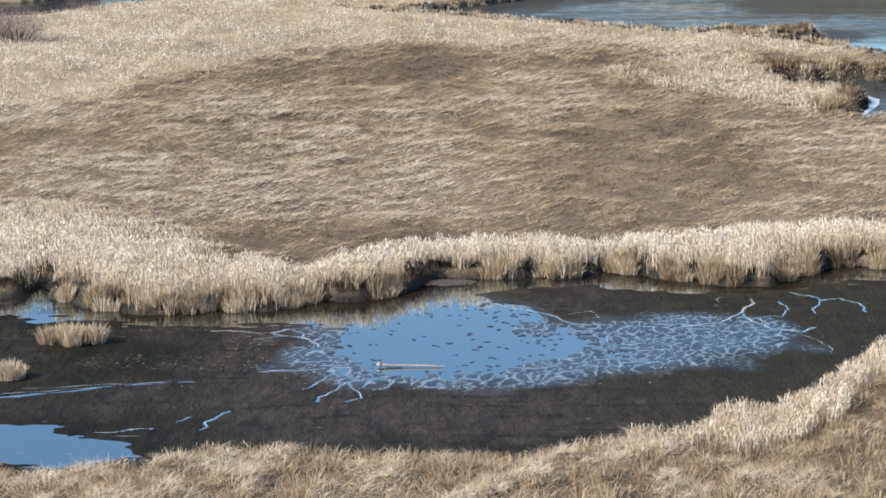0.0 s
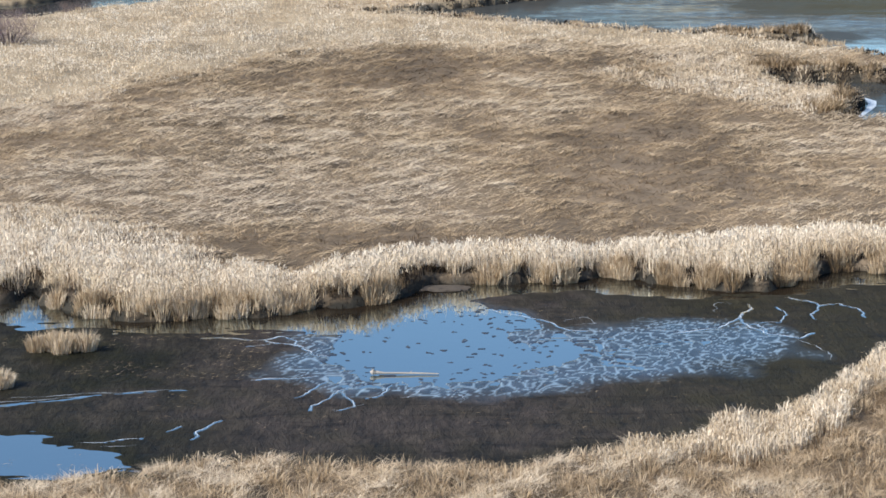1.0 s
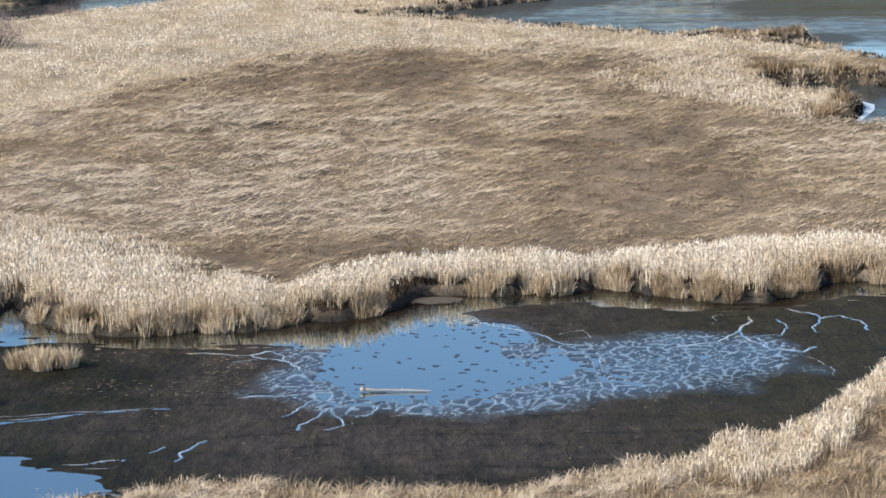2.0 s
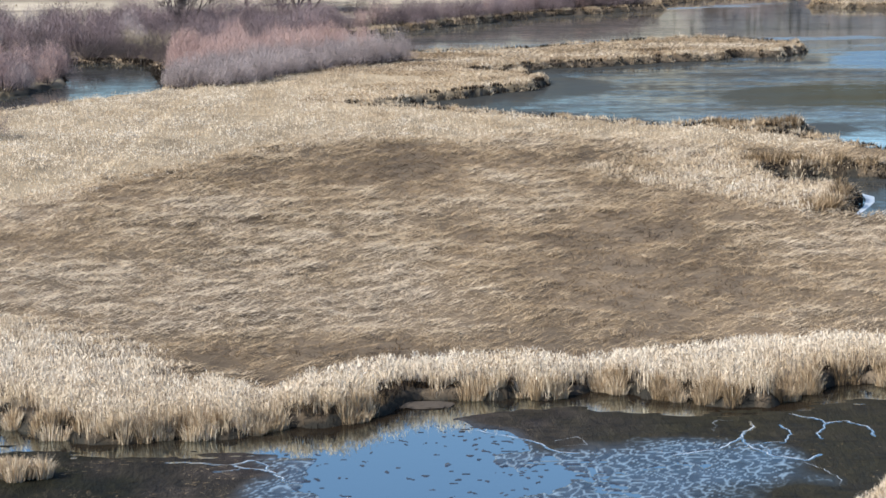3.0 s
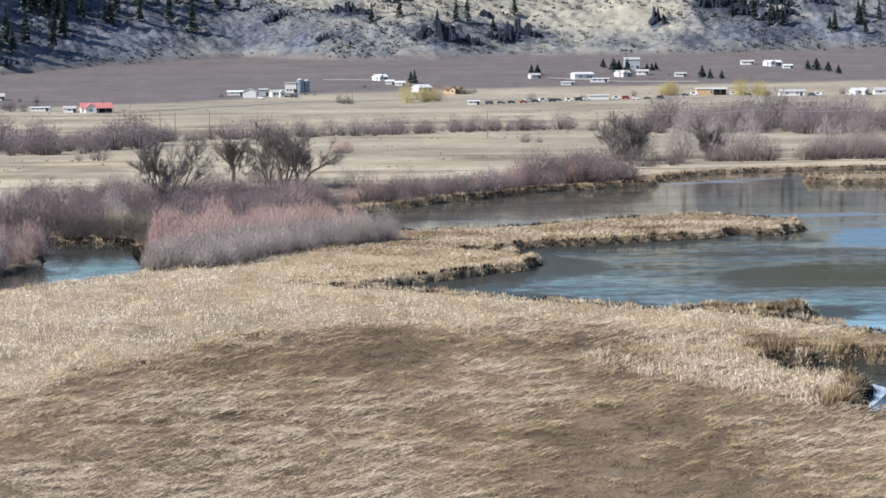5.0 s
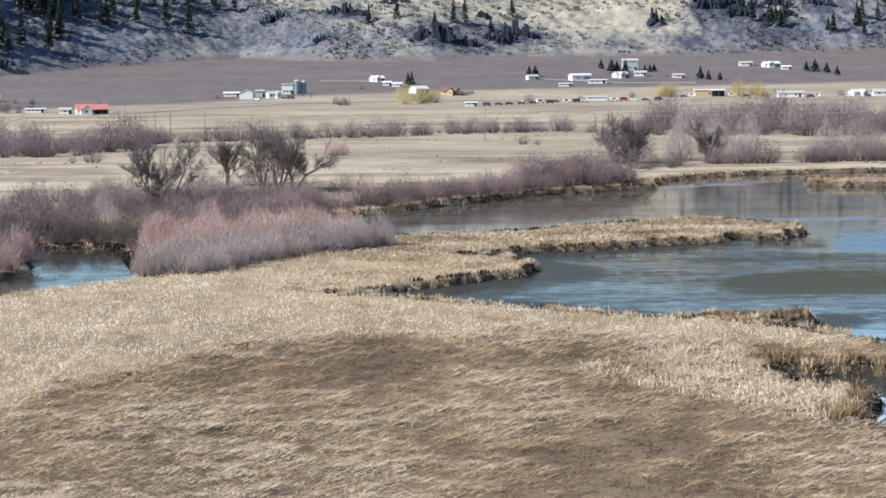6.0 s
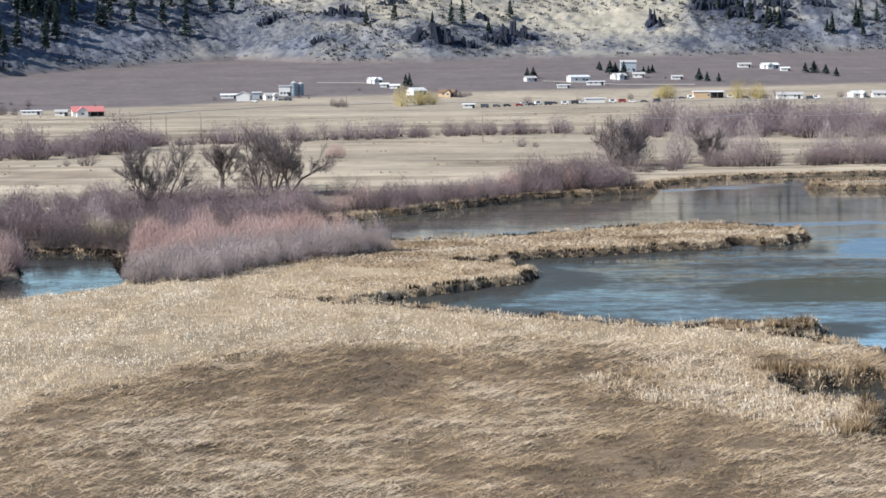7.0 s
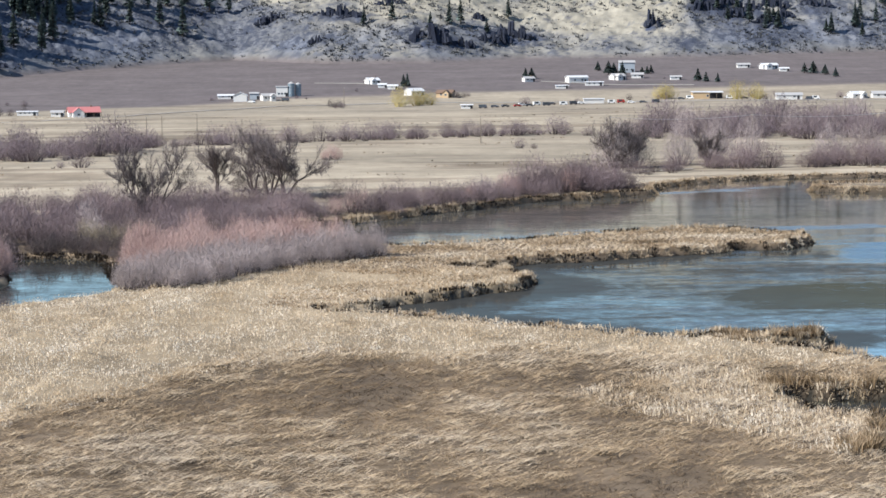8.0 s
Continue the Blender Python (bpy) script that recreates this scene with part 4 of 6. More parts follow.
mat_2 = tussocks(cx, cy, 34, rng.uniform(0.2, 0.5, len(cx)), rng.uniform(0.35, 0.9, len(cx)), 0.028, rng.uniform(0.28, 0.76, len(cx)), 0.75)
grass_object("bank_grass", [mat_1, mat_2], SEDGE, "matted golden dead grass on the near bank", "grass")


# wide sedge meadow, flattened and streaky
def meadow_tone(x, y):
    # seed 13 follows the mounds: hollows get painted shade, tops go lighter
    t = 0.70 + 0.03 * (x < 0) + 0.30 * fractal(x / 8, y / 16, 231, 3) + 0.22 * fractal(x / 1.5, y / 1.9, 13, 2) + 0.09 * smooth_noise(x / 0.6, y / 0.8, 238)
    t -= 0.66 * np.exp(-(((x - 17.5) / 8.5) ** 2 + ((y - 161) / 12) ** 2))
    t -= 0.24 * np.exp(-(((x - 19) / 7) ** 2 + ((y - 178) / 10) ** 2))
    t -= 0.38 * np.exp(-(((x + 3) / 11) ** 2 + ((y - 134) / 5.5) ** 2))
    t += 0.16 * np.exp(-(((x + 9) / 8) ** 2 + ((y - 152) / 9) ** 2))
    t += 0.09 * np.exp(-(((x - 4) / 9) ** 2 + ((y - 141) / 5) ** 2))
    t -= 0.36 * np.exp(-(((x + 8) / 16) ** 2 + ((y - 219) / 16) ** 2))
    t -= 0.08 * np.exp(-(((x - 6) / 12) ** 2 + ((y - 218) / 14) ** 2))
    return t


x, y = scatter(450000, -60, 62, 122, 246)
lo, hi = along(x, BELT_BACK), along(x, PALE_FRONT)
keep = (y > lo - 4) & (y < hi + 8) & (shore(x, y) > 0.3) & in_view(x, y)
keep &= rng.uniform(0, 1, len(x)) < (0.72 + 0.6 * fractal(x / 1.5, y / 1.9, 13, 2)) * np.clip(1.30 - (y - 130) / 130, 0.5, 1) * np.clip(0.30 + 1.15 * meadow_tone(x, y), 0.35, 1)
x, y = x[keep], y[keep]
swirl = 0.03 + 0.2 * fractal(x / 5, y / 7, 234, 2) + rng.normal(0, 0.22, len(x))
grow = 1 + np.clip((y - 140) / 160, 0, 0.6)
flip = np.where(rng.uniform(0, 1, len(x)) < 0.35, math.pi, 0)
meadow = [blades(feet(x, y) + np.array([0, 0, 0.05]), rng.uniform(0.45, 1.0, len(x)) * grow, rng.uniform(0.93, 0.998, len(x)), swirl + flip,
                 rng.uniform(0.034, 0.06, len(x)) * grow, meadow_tone(x, y) + rng.normal(0, 0.09, len(x)), 0.03)]
cx, cy = scatter(9000, -60, 62, 124, 242)
keep = (cy > along(cx, BELT_BACK) - 1) & (cy < along(cx, PALE_FRONT) + 4) & (shore(cx, cy) > 0.5) & in_view(cx, cy) & (smooth_noise(cx / 3, cy / 5, 236) > -0.25)
cx, cy = cx[keep], cy[keep]
meadow.append(tussocks(cx, cy, 11, rng.uniform(0.3, 0.7, len(cx)), rng.uniform(0.3, 0.5, len(cx)), 0.04, meadow_tone(cx, cy) + rng.uniform(-0.15, 0.15, len(cx)), 0.9))
grass_object("sedge_meadow", meadow, SEDGE, "wide meadow of flattened brown and tan sedge", "grass")

# standing pale grass beyond the meadow, round the inlet and up to the pools
x, y = scatter(440000, -72, 62, 176, 352)
hi = along(x, PALE_FRONT)
d = shore(x, y)
zone = ((y > hi + 5 * smooth_noise(x / 6, y / 9, 241)) | inside(x + 1.5 * smooth_noise(x / 3, y / 4, 242), y + 2 * smooth_noise(x / 3, y / 3, 243), RIGHT_PALE))
rightish = inside(x, y, RIGHT_PALE)
keep = zone & (d > 1.0) & in_view(x, y) & (rng.uniform(0, 1, len(x)) < (0.55 + 0.45 * smooth_noise(x / 1.6, y / 2.5, 244)) * np.where(rightish, 1, 0.8))
keep &= ~((x < -12) & (y > 312) & (y > 312 + (x + 32) * 1.2)) & (rng.uniform(0, 1, len(x)) > np.where(x > -7, np.clip((y - 292) / 40, 0, 0.85), 0.1))
x, y, d, rightish = x[keep], y[keep], d[keep], rightish[keep]
tall = np.where(rightish, 0.78, 0.66) + 0.2 * smooth_noise(x / 4, y / 7, 245)
tone = 0.71 + 0.04 * rightish + 0.16 * fractal(x / 6, y / 11, 246, 3) + 0.16 * fractal(x / 1.4, y / 2.6, 247, 2) - 0.20 * np.exp(-d / 1.5) - 0.16 * np.clip((y - 300) / 30, 0, 1) + 0.06 * np.clip((x + 10) / -30, 0, 1)
grass_object("pale_reeds", [reeds(x, y, tall, np.where(rightish, 0.5, 0.88), 0.048, tone, mixed=0.20), flecks(x, y, tall * 0.6, tone - 0.02, 0.045)], REED, "pale standing dead reeds beyond the meadow", "reeds")

# rims of the far ponds, spits and islets: brown bunches at the waterline
x, y = scatter(640000, -60, 112, 183, 585)
d = shore(x, y)
keep = (d > -0.25) & (d < 2.0) & in_view(x, y, 4) & ~(inside(x, y, LEFT_POOL)) & (y > 150)
x, y, d = x[keep], y[keep], d[keep]
bunch = smooth_noise(x / 2.0, y / 3.0, 251)
pick = (rng.uniform(0, 1, len(x)) < np.where(d < 1.2, 0.04, 0.45)) & ((x > -29) | (y > 330)) & (bunch > -0.45 + 0.25 * (d < 0.8))
x, y, d, bunch = x[pick], y[pick], d[pick], bunch[pick]
tall = 0.45 + 0.25 * bunch + 0.3 * np.clip((y - 360) / 100, 0, 1)
# tone drops close to the water to paint the rim's shaded underside
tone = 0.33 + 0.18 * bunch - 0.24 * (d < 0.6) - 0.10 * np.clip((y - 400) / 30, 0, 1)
grow = 1 + np.clip((y - 200) / 260, 0, 1.2)
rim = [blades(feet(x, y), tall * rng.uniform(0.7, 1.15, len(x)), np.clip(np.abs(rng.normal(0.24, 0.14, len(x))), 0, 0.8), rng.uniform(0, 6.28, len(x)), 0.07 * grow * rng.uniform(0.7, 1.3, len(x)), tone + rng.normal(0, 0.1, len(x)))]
x, y = [np.concatenate(p) for p in zip(scatter(110000, -14, 62, 284, 404), scatter(45000, -20, 112, 404, 575))]
d = shore(x, y)
spit = (d > 1.3) & (d < 16) & in_view(x, y, 4) & ((y < 400) | (d < 8)) & (x > -14 - (y - 340).clip(0, 80) * 0.1)
x, y, d = x[spit], y[spit], d[spit]
tone = 0.50 + 0.26 * fractal(x / 7, y / 9, 255, 3) - 0.08 * (y > 410)
rim.append(blades(feet(x, y), rng.uniform(0.4, 0.9, len(x)), rng.uniform(0.86, 0.985, len(x)), rng.uniform(0, 6.28, len(x)), rng.uniform(0.08, 0.14, len(x)), tone + rng.normal(0, 0.1, len(x))))
# near-black blades at the waterline and in gaps: the undercut's shade as colour
x, y = [np.concatenate(p) for p in zip(scatter(300000, -10, 80, 244, 402), scatter(230000, -30, 112, 402, 585), scatter(40000, 26, 46, 180, 244), scatter(70000, -62, -30, 326, 372))]
d = shore(x, y)
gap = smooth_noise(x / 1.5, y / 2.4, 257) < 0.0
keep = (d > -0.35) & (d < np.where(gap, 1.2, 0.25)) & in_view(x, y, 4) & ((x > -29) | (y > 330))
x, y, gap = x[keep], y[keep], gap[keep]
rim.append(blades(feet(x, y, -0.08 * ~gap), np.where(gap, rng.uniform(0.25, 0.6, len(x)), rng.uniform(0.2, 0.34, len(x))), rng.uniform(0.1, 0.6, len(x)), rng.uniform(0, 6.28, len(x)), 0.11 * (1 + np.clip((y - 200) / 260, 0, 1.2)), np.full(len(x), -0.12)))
# rounded mops hanging over the waterline, some with gaps between
cx, cy = scatter(60000, -20, 112, 184, 582)
dd = shore(cx, cy)
keep = (dd > 0.15) & (dd < 1.3) & in_view(cx, cy, 4) & (smooth_noise(cx / 1.5, cy / 2.4, 257) > -0.06)
cx, cy = cx[keep], cy[keep]
big = rng.uniform(0.5, 1.0, len(cx)) * np.where(cy > 400, 1.15, 1.0)
mop_tone = 0.60 - 0.10 * (cy > 410) + 0.14 * smooth_noise(cx / 4, cy / 5, 258) + rng.uniform(-0.2, 0.16, len(cx))
rim.append(tussocks(cx, cy, 44, big, big * rng.uniform(0.8, 1.25, len(cx)), 0.055, mop_tone, 0.85, sink=-0.14, sag=0.6))
# heavy dark bunches round the inlet and on the spits' ends
cx = np.concatenate([rng.uniform(29.5, 34.3, 46), rng.uniform(29, 40, 40), rng.uniform(30, 40.5, 26)])
cy = np.concatenate([np.interp(cx[:46], [29.5, 32, 33, 34.3], [186, 188, 192, 199]) + rng.uniform(-0.5, 2.5, 46), np.interp(cx[46:86], [29, 31.5, 36, 40], [219, 217, 216, 214.2]) + rng.uniform(0, 1.6, 40),
                     np.interp(cx[86:], [30, 36.7, 40.5], [250.5, 250.4, 253]) + rng.uniform(0, 2, 26)])
keep = shore(cx, cy) > -0.3
cx, cy = cx[keep], cy[keep]
rim.append(tussocks(cx, cy, 60, rng.uniform(0.4, 0.8, len(cx)), rng.uniform(0.8, 1.45, len(cx)), 0.05, rng.uniform(0.12, 0.4, len(cx)), 0.6))
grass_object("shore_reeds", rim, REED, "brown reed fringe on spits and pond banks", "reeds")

# straw bits on the mud
x, y = [np.concatenate(p) for p in zip(scatter(1500, -24, 24, 88, 118), scatter(1500, -24, -8, 100, 112))]
keep = (~inside(x, y, OPEN_WATER)) & (shore(x, y) < -0.4) & (smooth_noise(x / 3, y / 3, 261) > 0.0)
x, y = x[keep], y[keep]
n = len(x)
straw = blades(np.stack([x, y, np.full(n, 0.035)], -1), rng.uniform(0.08, 0.32, n), np.full(n, 0.99), rng.normal(0, 0.5, n), rng.uniform(0.016, 0.034, n), rng.uniform(0.15, 0.6, n), 0.1)
grass_object("straw_litter", [straw], REED, "scattered straw bits lying on wet mud", "litter")


def tussock_thing(label, cx, cy, rx, ry, h, tone):
    """A free-standing clump: several bunches grown together."""
    k = 14
    a = np.arange(k) * 2.4
    bx, by = rx * 0.75 * np.cos(a) * rng.uniform(0.2, 1, k), ry * 0.75 * np.sin(a) * rng.uniform(0.2, 1, k)
    who = np.repeat(np.arange(k), 150)
    a = rng.uniform(0, 6.28, len(who))
    r = 0.42 * np.sqrt(rng.uniform(0, 1, len(who)))
    base = np.stack([bx[who] + r * np.cos(a), by[who] + r * np.sin(a), np.full(len(who), -0.06)], -1)
    v, q, t, tn = blades(base, h * np.repeat(rng.uniform(0.65, 1.1, k), 150) * rng.uniform(0.6, 1.05, len(who)), np.clip(0.40 * r / 0.42 + rng.normal(0, 0.1, len(who)), 0, 0.9), a,
                         np.full(len(who), 0.03), np.repeat(rng.uniform(tone - 0.15, tone + 0.15, k), 150) + rng.normal(0, 0.1, len(who)), 0.30 * r / 0.42, fold=0.42)
    me = raw_mesh("grass_tussock", v, q, t)
    set_tone(me, "tone", np.clip(tn, 0, 1))
    ob = tagged(add("grass_tussock", me, REED), label, "tussock", "tussocks on the mud")
    ob.location = (cx, cy, 0.04)
    return ob


tussock_thing("broad tan grass tussock standing on dark mud", -17.8, 109.2, 2.1, 1.2, 1.3, 0.52)
tussock_thing("small pale drooping grass tussock on mud", -19.4, 102.2, 0.75, 0.6, 1.05, 0.64)


# ---- floating log ----
def tube(bm, points, radii, sides=8):
    rings = []
    for i, (p, r) in enumerate(zip(points, radii)):
        p = Vector(p)
        ahead = Vector(points[min(i + 1, len(points) - 1)]) - Vector(points[max(i - 1, 0)])
        ahead.normalize()
        a = ahead.orthogonal().normalized()
        b = ahead.cross(a)
        rings.append([bm.verts.new(p + r * (math.cos(2 * math.pi * k / sides) * a + math.sin(2 * math.pi * k / sides) * b)) for k in range(sides)])
    for lower, upper in zip(rings[:-1], rings[1:]):
        for k in range(sides):
            bm.faces.new((lower[k], lower[(k + 1) % sides], upper[(k + 1) % sides], upper[k]))
    bm.faces.new(rings[0][::-1])
    bm.faces.new(rings[-1])


bm = bmesh.new()
tube(bm, [(-1.55, 0, 0.10), (-1.45, 0.02, 0.12), (-1.3, 0.02, 0.10), (-0.9, 0, 0.07), (-0.2, 0.03, 0.06), (0.5, 0.02, 0.05), (1.1, -0.02, 0.04), (1.5, -0.03, 0.03)],
     [0.06, 0.12, 0.08, 0.046, 0.046, 0.042, 0.036, 0.022], 10)
tube(bm, [(-1.35, 0, 0.14), (-1.42, -0.05, 0.24), (-1.5, -0.08, 0.30)], [0.05, 0.035, 0.02], 6)
tube(bm, [(0.2, 0.02, 0.08), (0.28, 0.12, 0.13)], [0.03, 0.015], 6)
log_ob = part("driftwood_log", bm, LOG_WOOD)
log_ob.location = (-1.45, 104.0, 0.02)
tagged(log_ob, "bleached driftwood log floating in shallow pond water", "log")

# ---- ice remnant in the inlet ----
bm = bmesh.new()
outline = [(32.3, 187.6), (33.6, 190.4), (35.0, 194.6), (35.9, 198.6), (36.3, 202.4), (36.9, 200.2), (36.3, 197.0), (35.3, 194.0), (34.1, 190.8), (32.9, 188.0)]
top = [bm.verts.new((px + 0.2, py, 0.035)) for px, py in outline]
low = [bm.verts.new((px + 0.2, py, -0.05)) for px, py in outline]
bm.faces.new(top[::-1])
for i in range(len(top)):
    j = (i + 1) % len(top)
    bm.faces.new((top[i], top[j], low[j], low[i]))
tagged(part("ice_sheet", bm, ICE), "thin white ice remnant along the inlet bank", "ice")
# pale film along the wide cracks
bm = bmesh.new()
for line, half in VEINS:
    last = None
    for k, (px, py) in enumerate(line):
        nxt, prv = line[min(k + 1, len(line) - 1)], line[max(k - 1, 0)]
        away = Vector((prv[1] - nxt[1], nxt[0] - prv[0], 0))
        away.normalize()
        w = half * (0.17 + 0.10 * math.sin(k * 0.9 + px)) * min(1.0, 0.2 + min(k, len(line) - 1 - k) / 6)
        away = away * w
        row = [bm.verts.new((px - away.x, py - 1.6 * away.y, 0.034)), bm.verts.new((px + away.x, py + 1.6 * away.y, 0.034))]
        if last:
            bm.faces.new((last[0], last[1], row[1], row[0]))
        last = row
seams = part("ice_film", bm, ICE)
tagged(seams, "thin pale film in the mud's cracks", "ice", kind="stuff")
# trampled mud shelf by the reeds
bm = bmesh.new()
bmesh.ops.create_icosphere(bm, subdivisions=3, radius=1.0)
for v in bm.verts:
    k = 1 + 0.25 * noise.noise(v.co * 2.2)
    v.co = Vector((v.co.x * 1.35 * k, v.co.y * 0.85 * k, max(v.co.z, -0.5) * 0.10))
shelf = part("peat_slab", bm, plain("peat", (0.085, 0.068, 0.052), 0.9, 3.0, 0.5))
shelf.location = (0.3, 122.9, 0.03)
tagged(shelf, "flat slab of peat and dead reed at the waterline", "peat slab")

# ---- shrubs and trees ----
def spikes(root, end, thick, r):
    """Fine twigs: slender triangles from root to end."""
    n = len(root)
    side = r.uniform(0, math.pi, n)
    wv = np.stack([np.cos(side), np.sin(side), 0 * side], -1) * thick * 0.5
    return np.stack([root - wv, root + wv, end], 1).reshape(-1, 3), np.arange(3 * n).reshape(-1, 3)


def shrub_mesh(name, seed, h, w, stems, forks, thick, rise):
    """Bare stems fanning from one root into a dome of fine twigs. Returns stem and twig meshes."""
    r = np.random.default_rng(seed)
    n = stems
    a = r.uniform(0, 2 * math.pi, n)
    out = np.sqrt(r.uniform(0, 1, n))
    lobe = 1 + 0.22 * np.sin(2 * a + seed) + 0.14 * np.sin(5 * a + 2 * seed)
    base = np.stack([0.2 * w * out * np.cos(a), 0.2 * w * out * np.sin(a), np.full(n, -0.15)], -1)
    hh = h * r.uniform(0.30, 0.58, n) * np.sqrt(1 - (0.85 * out) ** 2)
    reach = 0.36 * w * out * lobe * r.uniform(0.7, 1.1, n)
    tip = base + np.stack([reach * np.cos(a), reach * np.sin(a), hh], -1)
    mid = base + (tip - base) * np.array([0.34, 0.34, 0.5])
    side = r.uniform(0, math.pi, n)
    wv = np.stack([np.cos(side), np.sin(side), 0 * side], -1) * thick * 0.5
    v = np.stack([base - wv * 1.3, base + wv * 1.3, mid - wv, mid + wv, tip], 1).reshape(-1, 3)
    i = np.arange(n)[:, None] * 5
    stem_me = raw_mesh(name, v, i + np.array([0, 1, 3, 2]), i + np.array([2, 3, 4]))
    m = stems * forks
    # twigs fill a lumpy dome, thicker towards its skin
    az = r.uniform(0, 2 * math.pi, m)
    up = np.arccos(r.uniform(0.02, 1.0, m))
    skin = (1 + 0.16 * np.sin(3 * az + seed) * np.sin(up) + 0.14 * np.sin(5 * az + 4 * up + 2 * seed)) * r.uniform(0.1, 1.0, m) ** 0.40
    ray = np.stack([np.sin(up) * np.cos(az) * 0.46 * w, np.sin(up) * np.sin(az) * 0.46 * w, (0.10 + 0.82 * np.cos(up)) * h], -1)
    root = ray * skin[:, None] * np.array([1, 1, 0.92])
    ln = h * r.uniform(0.035, 0.10, m)
    to = ray / np.linalg.norm(ray, axis=1)[:, None] * 0.5 + np.array([0, 0, rise]) + r.normal(0, 0.7, (m, 3))
    end = root + to * ln[:, None]
    v, t = spikes(root, end, thick * 0.42, r)
    return stem_me, raw_mesh("crown", v, None, t)


def shrub_kind(name, seed, h, w, stems, forks, thick, stem_mat, twig_mat, label, category="shrub", group="", rise=0.35):
    stem_me, twig_me = shrub_mesh("stems", seed, h, w, stems, int(forks * 1.9), thick, rise)
    ob = new(name)
    add("stemwork", stem_me, stem_mat, ob)["kind"] = "stuff"
    add("crown", twig_me, twig_mat, ob)["kind"] = "stuff"
    return tagged(ob, label, category, group)


def stand(x, y, scale=1.0, tall=1.0, turn=None):
    z = float(ground_z(np.array([float(x)]), np.array([float(y)]))[0])
    t = rng.uniform(0, 360) if turn is None else turn
    return pose(float(x), float(y), z, 0, 0, t) @ Matrix.Diagonal((scale, scale, scale * tall, 1))


PLACED = set()


def plant(kinds, spots, low, high, tall=(0.85, 1.15)):
    """Copies of the given kinds, one to a spot; the first spot of each kind takes the original."""
    for px, py in spots:
        k = kinds[int(rng.integers(0, len(kinds)))]
        m = stand(px, py, rng.uniform(low, high), rng.uniform(*tall))
        if k.name in PLACED:
            copy_thing(k, m)
        else:
            k.matrix_basis = m
            PLACED.add(k.name)


def fill(poly, gap, jitter=0.45, test=None):
    """Spots over a plot of land, about gap metres apart."""
    xs = np.arange(min(p[0] for p in poly), max(p[0] for p in poly) + gap, gap)
    ys = np.arange(min(p[1] for p in poly), max(p[1] for p in poly) + gap, gap * 1.25)
    gx, gy = np.meshgrid(xs, ys)
    gx = gx.ravel() + rng.uniform(-jitter, jitter, gx.size) * gap
    gy = gy.ravel() + rng.uniform(-jitter, jitter, gy.size) * gap
    k = inside(gx, gy, poly) & (shore(gx, gy) > 0.8)
    return list(zip(gx[k], gy[k]))


willow_grey = [shrub_kind("willow_shrub", 301 + i, 4.0, 4.6, 48, 32, 0.066, TWIG_DARK, TWIG_GREY, "bare grey-mauve willow shrub in a thicket", group="willow thicket", rise=0.75) for i in range(3)]
willow_red = [shrub_kind("willow_shrub", 311 + i, 4.3, 4.2, 46, 32, 0.066, TWIG_DARK, TWIG_RED, "bare willow shrub with pinkish red stems", group="willow thicket", rise=0.75) for i in range(3)]
mauve = [shrub_kind("bank_shrub", 321 + i, 4.2, 5.8, 44, 38, 0.08, TWIG_DARK, TWIG_MAUVE, "bare mauve-brown shrub on the marsh bank", group="bank shrubs") for i in range(4)]
dark = [shrub_kind("dark_shrub", 331 + i, 3.4, 4.2, 40, 38, 0.06, TWIG_DARK, TWIG_DARK, "dense dark leafless shrub above the water", group="bank shrubs") for i in range(2)]
hedge = [shrub_kind("hedge_shrub", 341 + i, 6.0, 8.5, 34, 28, 0.19, TWIG_DARK, TWIG_HEDGE, "bare purple-grey shrub in a far hedgerow", group="far hedgerow") for i in range(4)]
dome = [shrub_kind("dome_willow", 351 + i, 10.0, 10.5, 40, 56, 0.15, TWIG_HEDGE, TWIG_GREY, "rounded bare grey willow tree behind the pond", "tree", "far willows") for i in range(3)]
gold = [shrub_kind("golden_willow", 361 + i, 8.0, 9.0, 30, 40, 0.2, TWIG_YELLOW, TWIG_YELLOW, "golden yellow willow tree beside the farms", "tree", "golden willows") for i in range(2)]

plant(willow_grey, fill([(-33, 310), (-24, 306.5), (-17.5, 324), (-10, 338), (-1, 348.5), (-3, 354), (-14, 347), (-23, 333), (-31, 318)], 2.2), 0.75, 1.1)
plant(willow_red, fill([(-31, 320), (-23, 333), (-14, 348), (-6, 357), (-14, 372), (-24, 366), (-35, 362), (-34, 335)], 2.9), 0.9, 1.25)
plant([willow_red[0], willow_grey[1], mauve[0]], fill([(-68, 303), (-51.5, 308), (-49.5, 316), (-48.2, 326), (-51, 340), (-68, 346)], 3.6), 0.9, 1.25)
plant(dark, fill([(-60, 360), (-46, 365), (-38, 362), (-34, 372), (-45, 380), (-60, 374)], 3.4), 0.75, 1.15)
olive = [shrub_kind("olive_willow", 371, 4.0, 6.4, 50, 40, 0.06, TWIG_DARK, TWIG_OLIVE, "bare olive-tan willow shrub on the pool bank", group="bank shrubs")]
plant(olive, [(-41.5, 379), (-37.5, 383), (-45, 384)], 0.8, 1.1)
plant(mauve + [dark[0], willow_grey[2]], fill([(-82, 374), (-48, 384), (-44, 392), (-47, 436), (-82, 440)], 6.6), 0.95, 1.5)
plant(mauve + olive, fill([(-53, 384), (-42, 382), (-38, 428), (-52, 436)], 4.6), 0.45, 0.8)
plant(mauve + [willow_grey[1]], fill([(-82, 374), (-48, 384), (-44, 392), (-47, 436), (-82, 440)], 7.0), 0.4, 0.8)
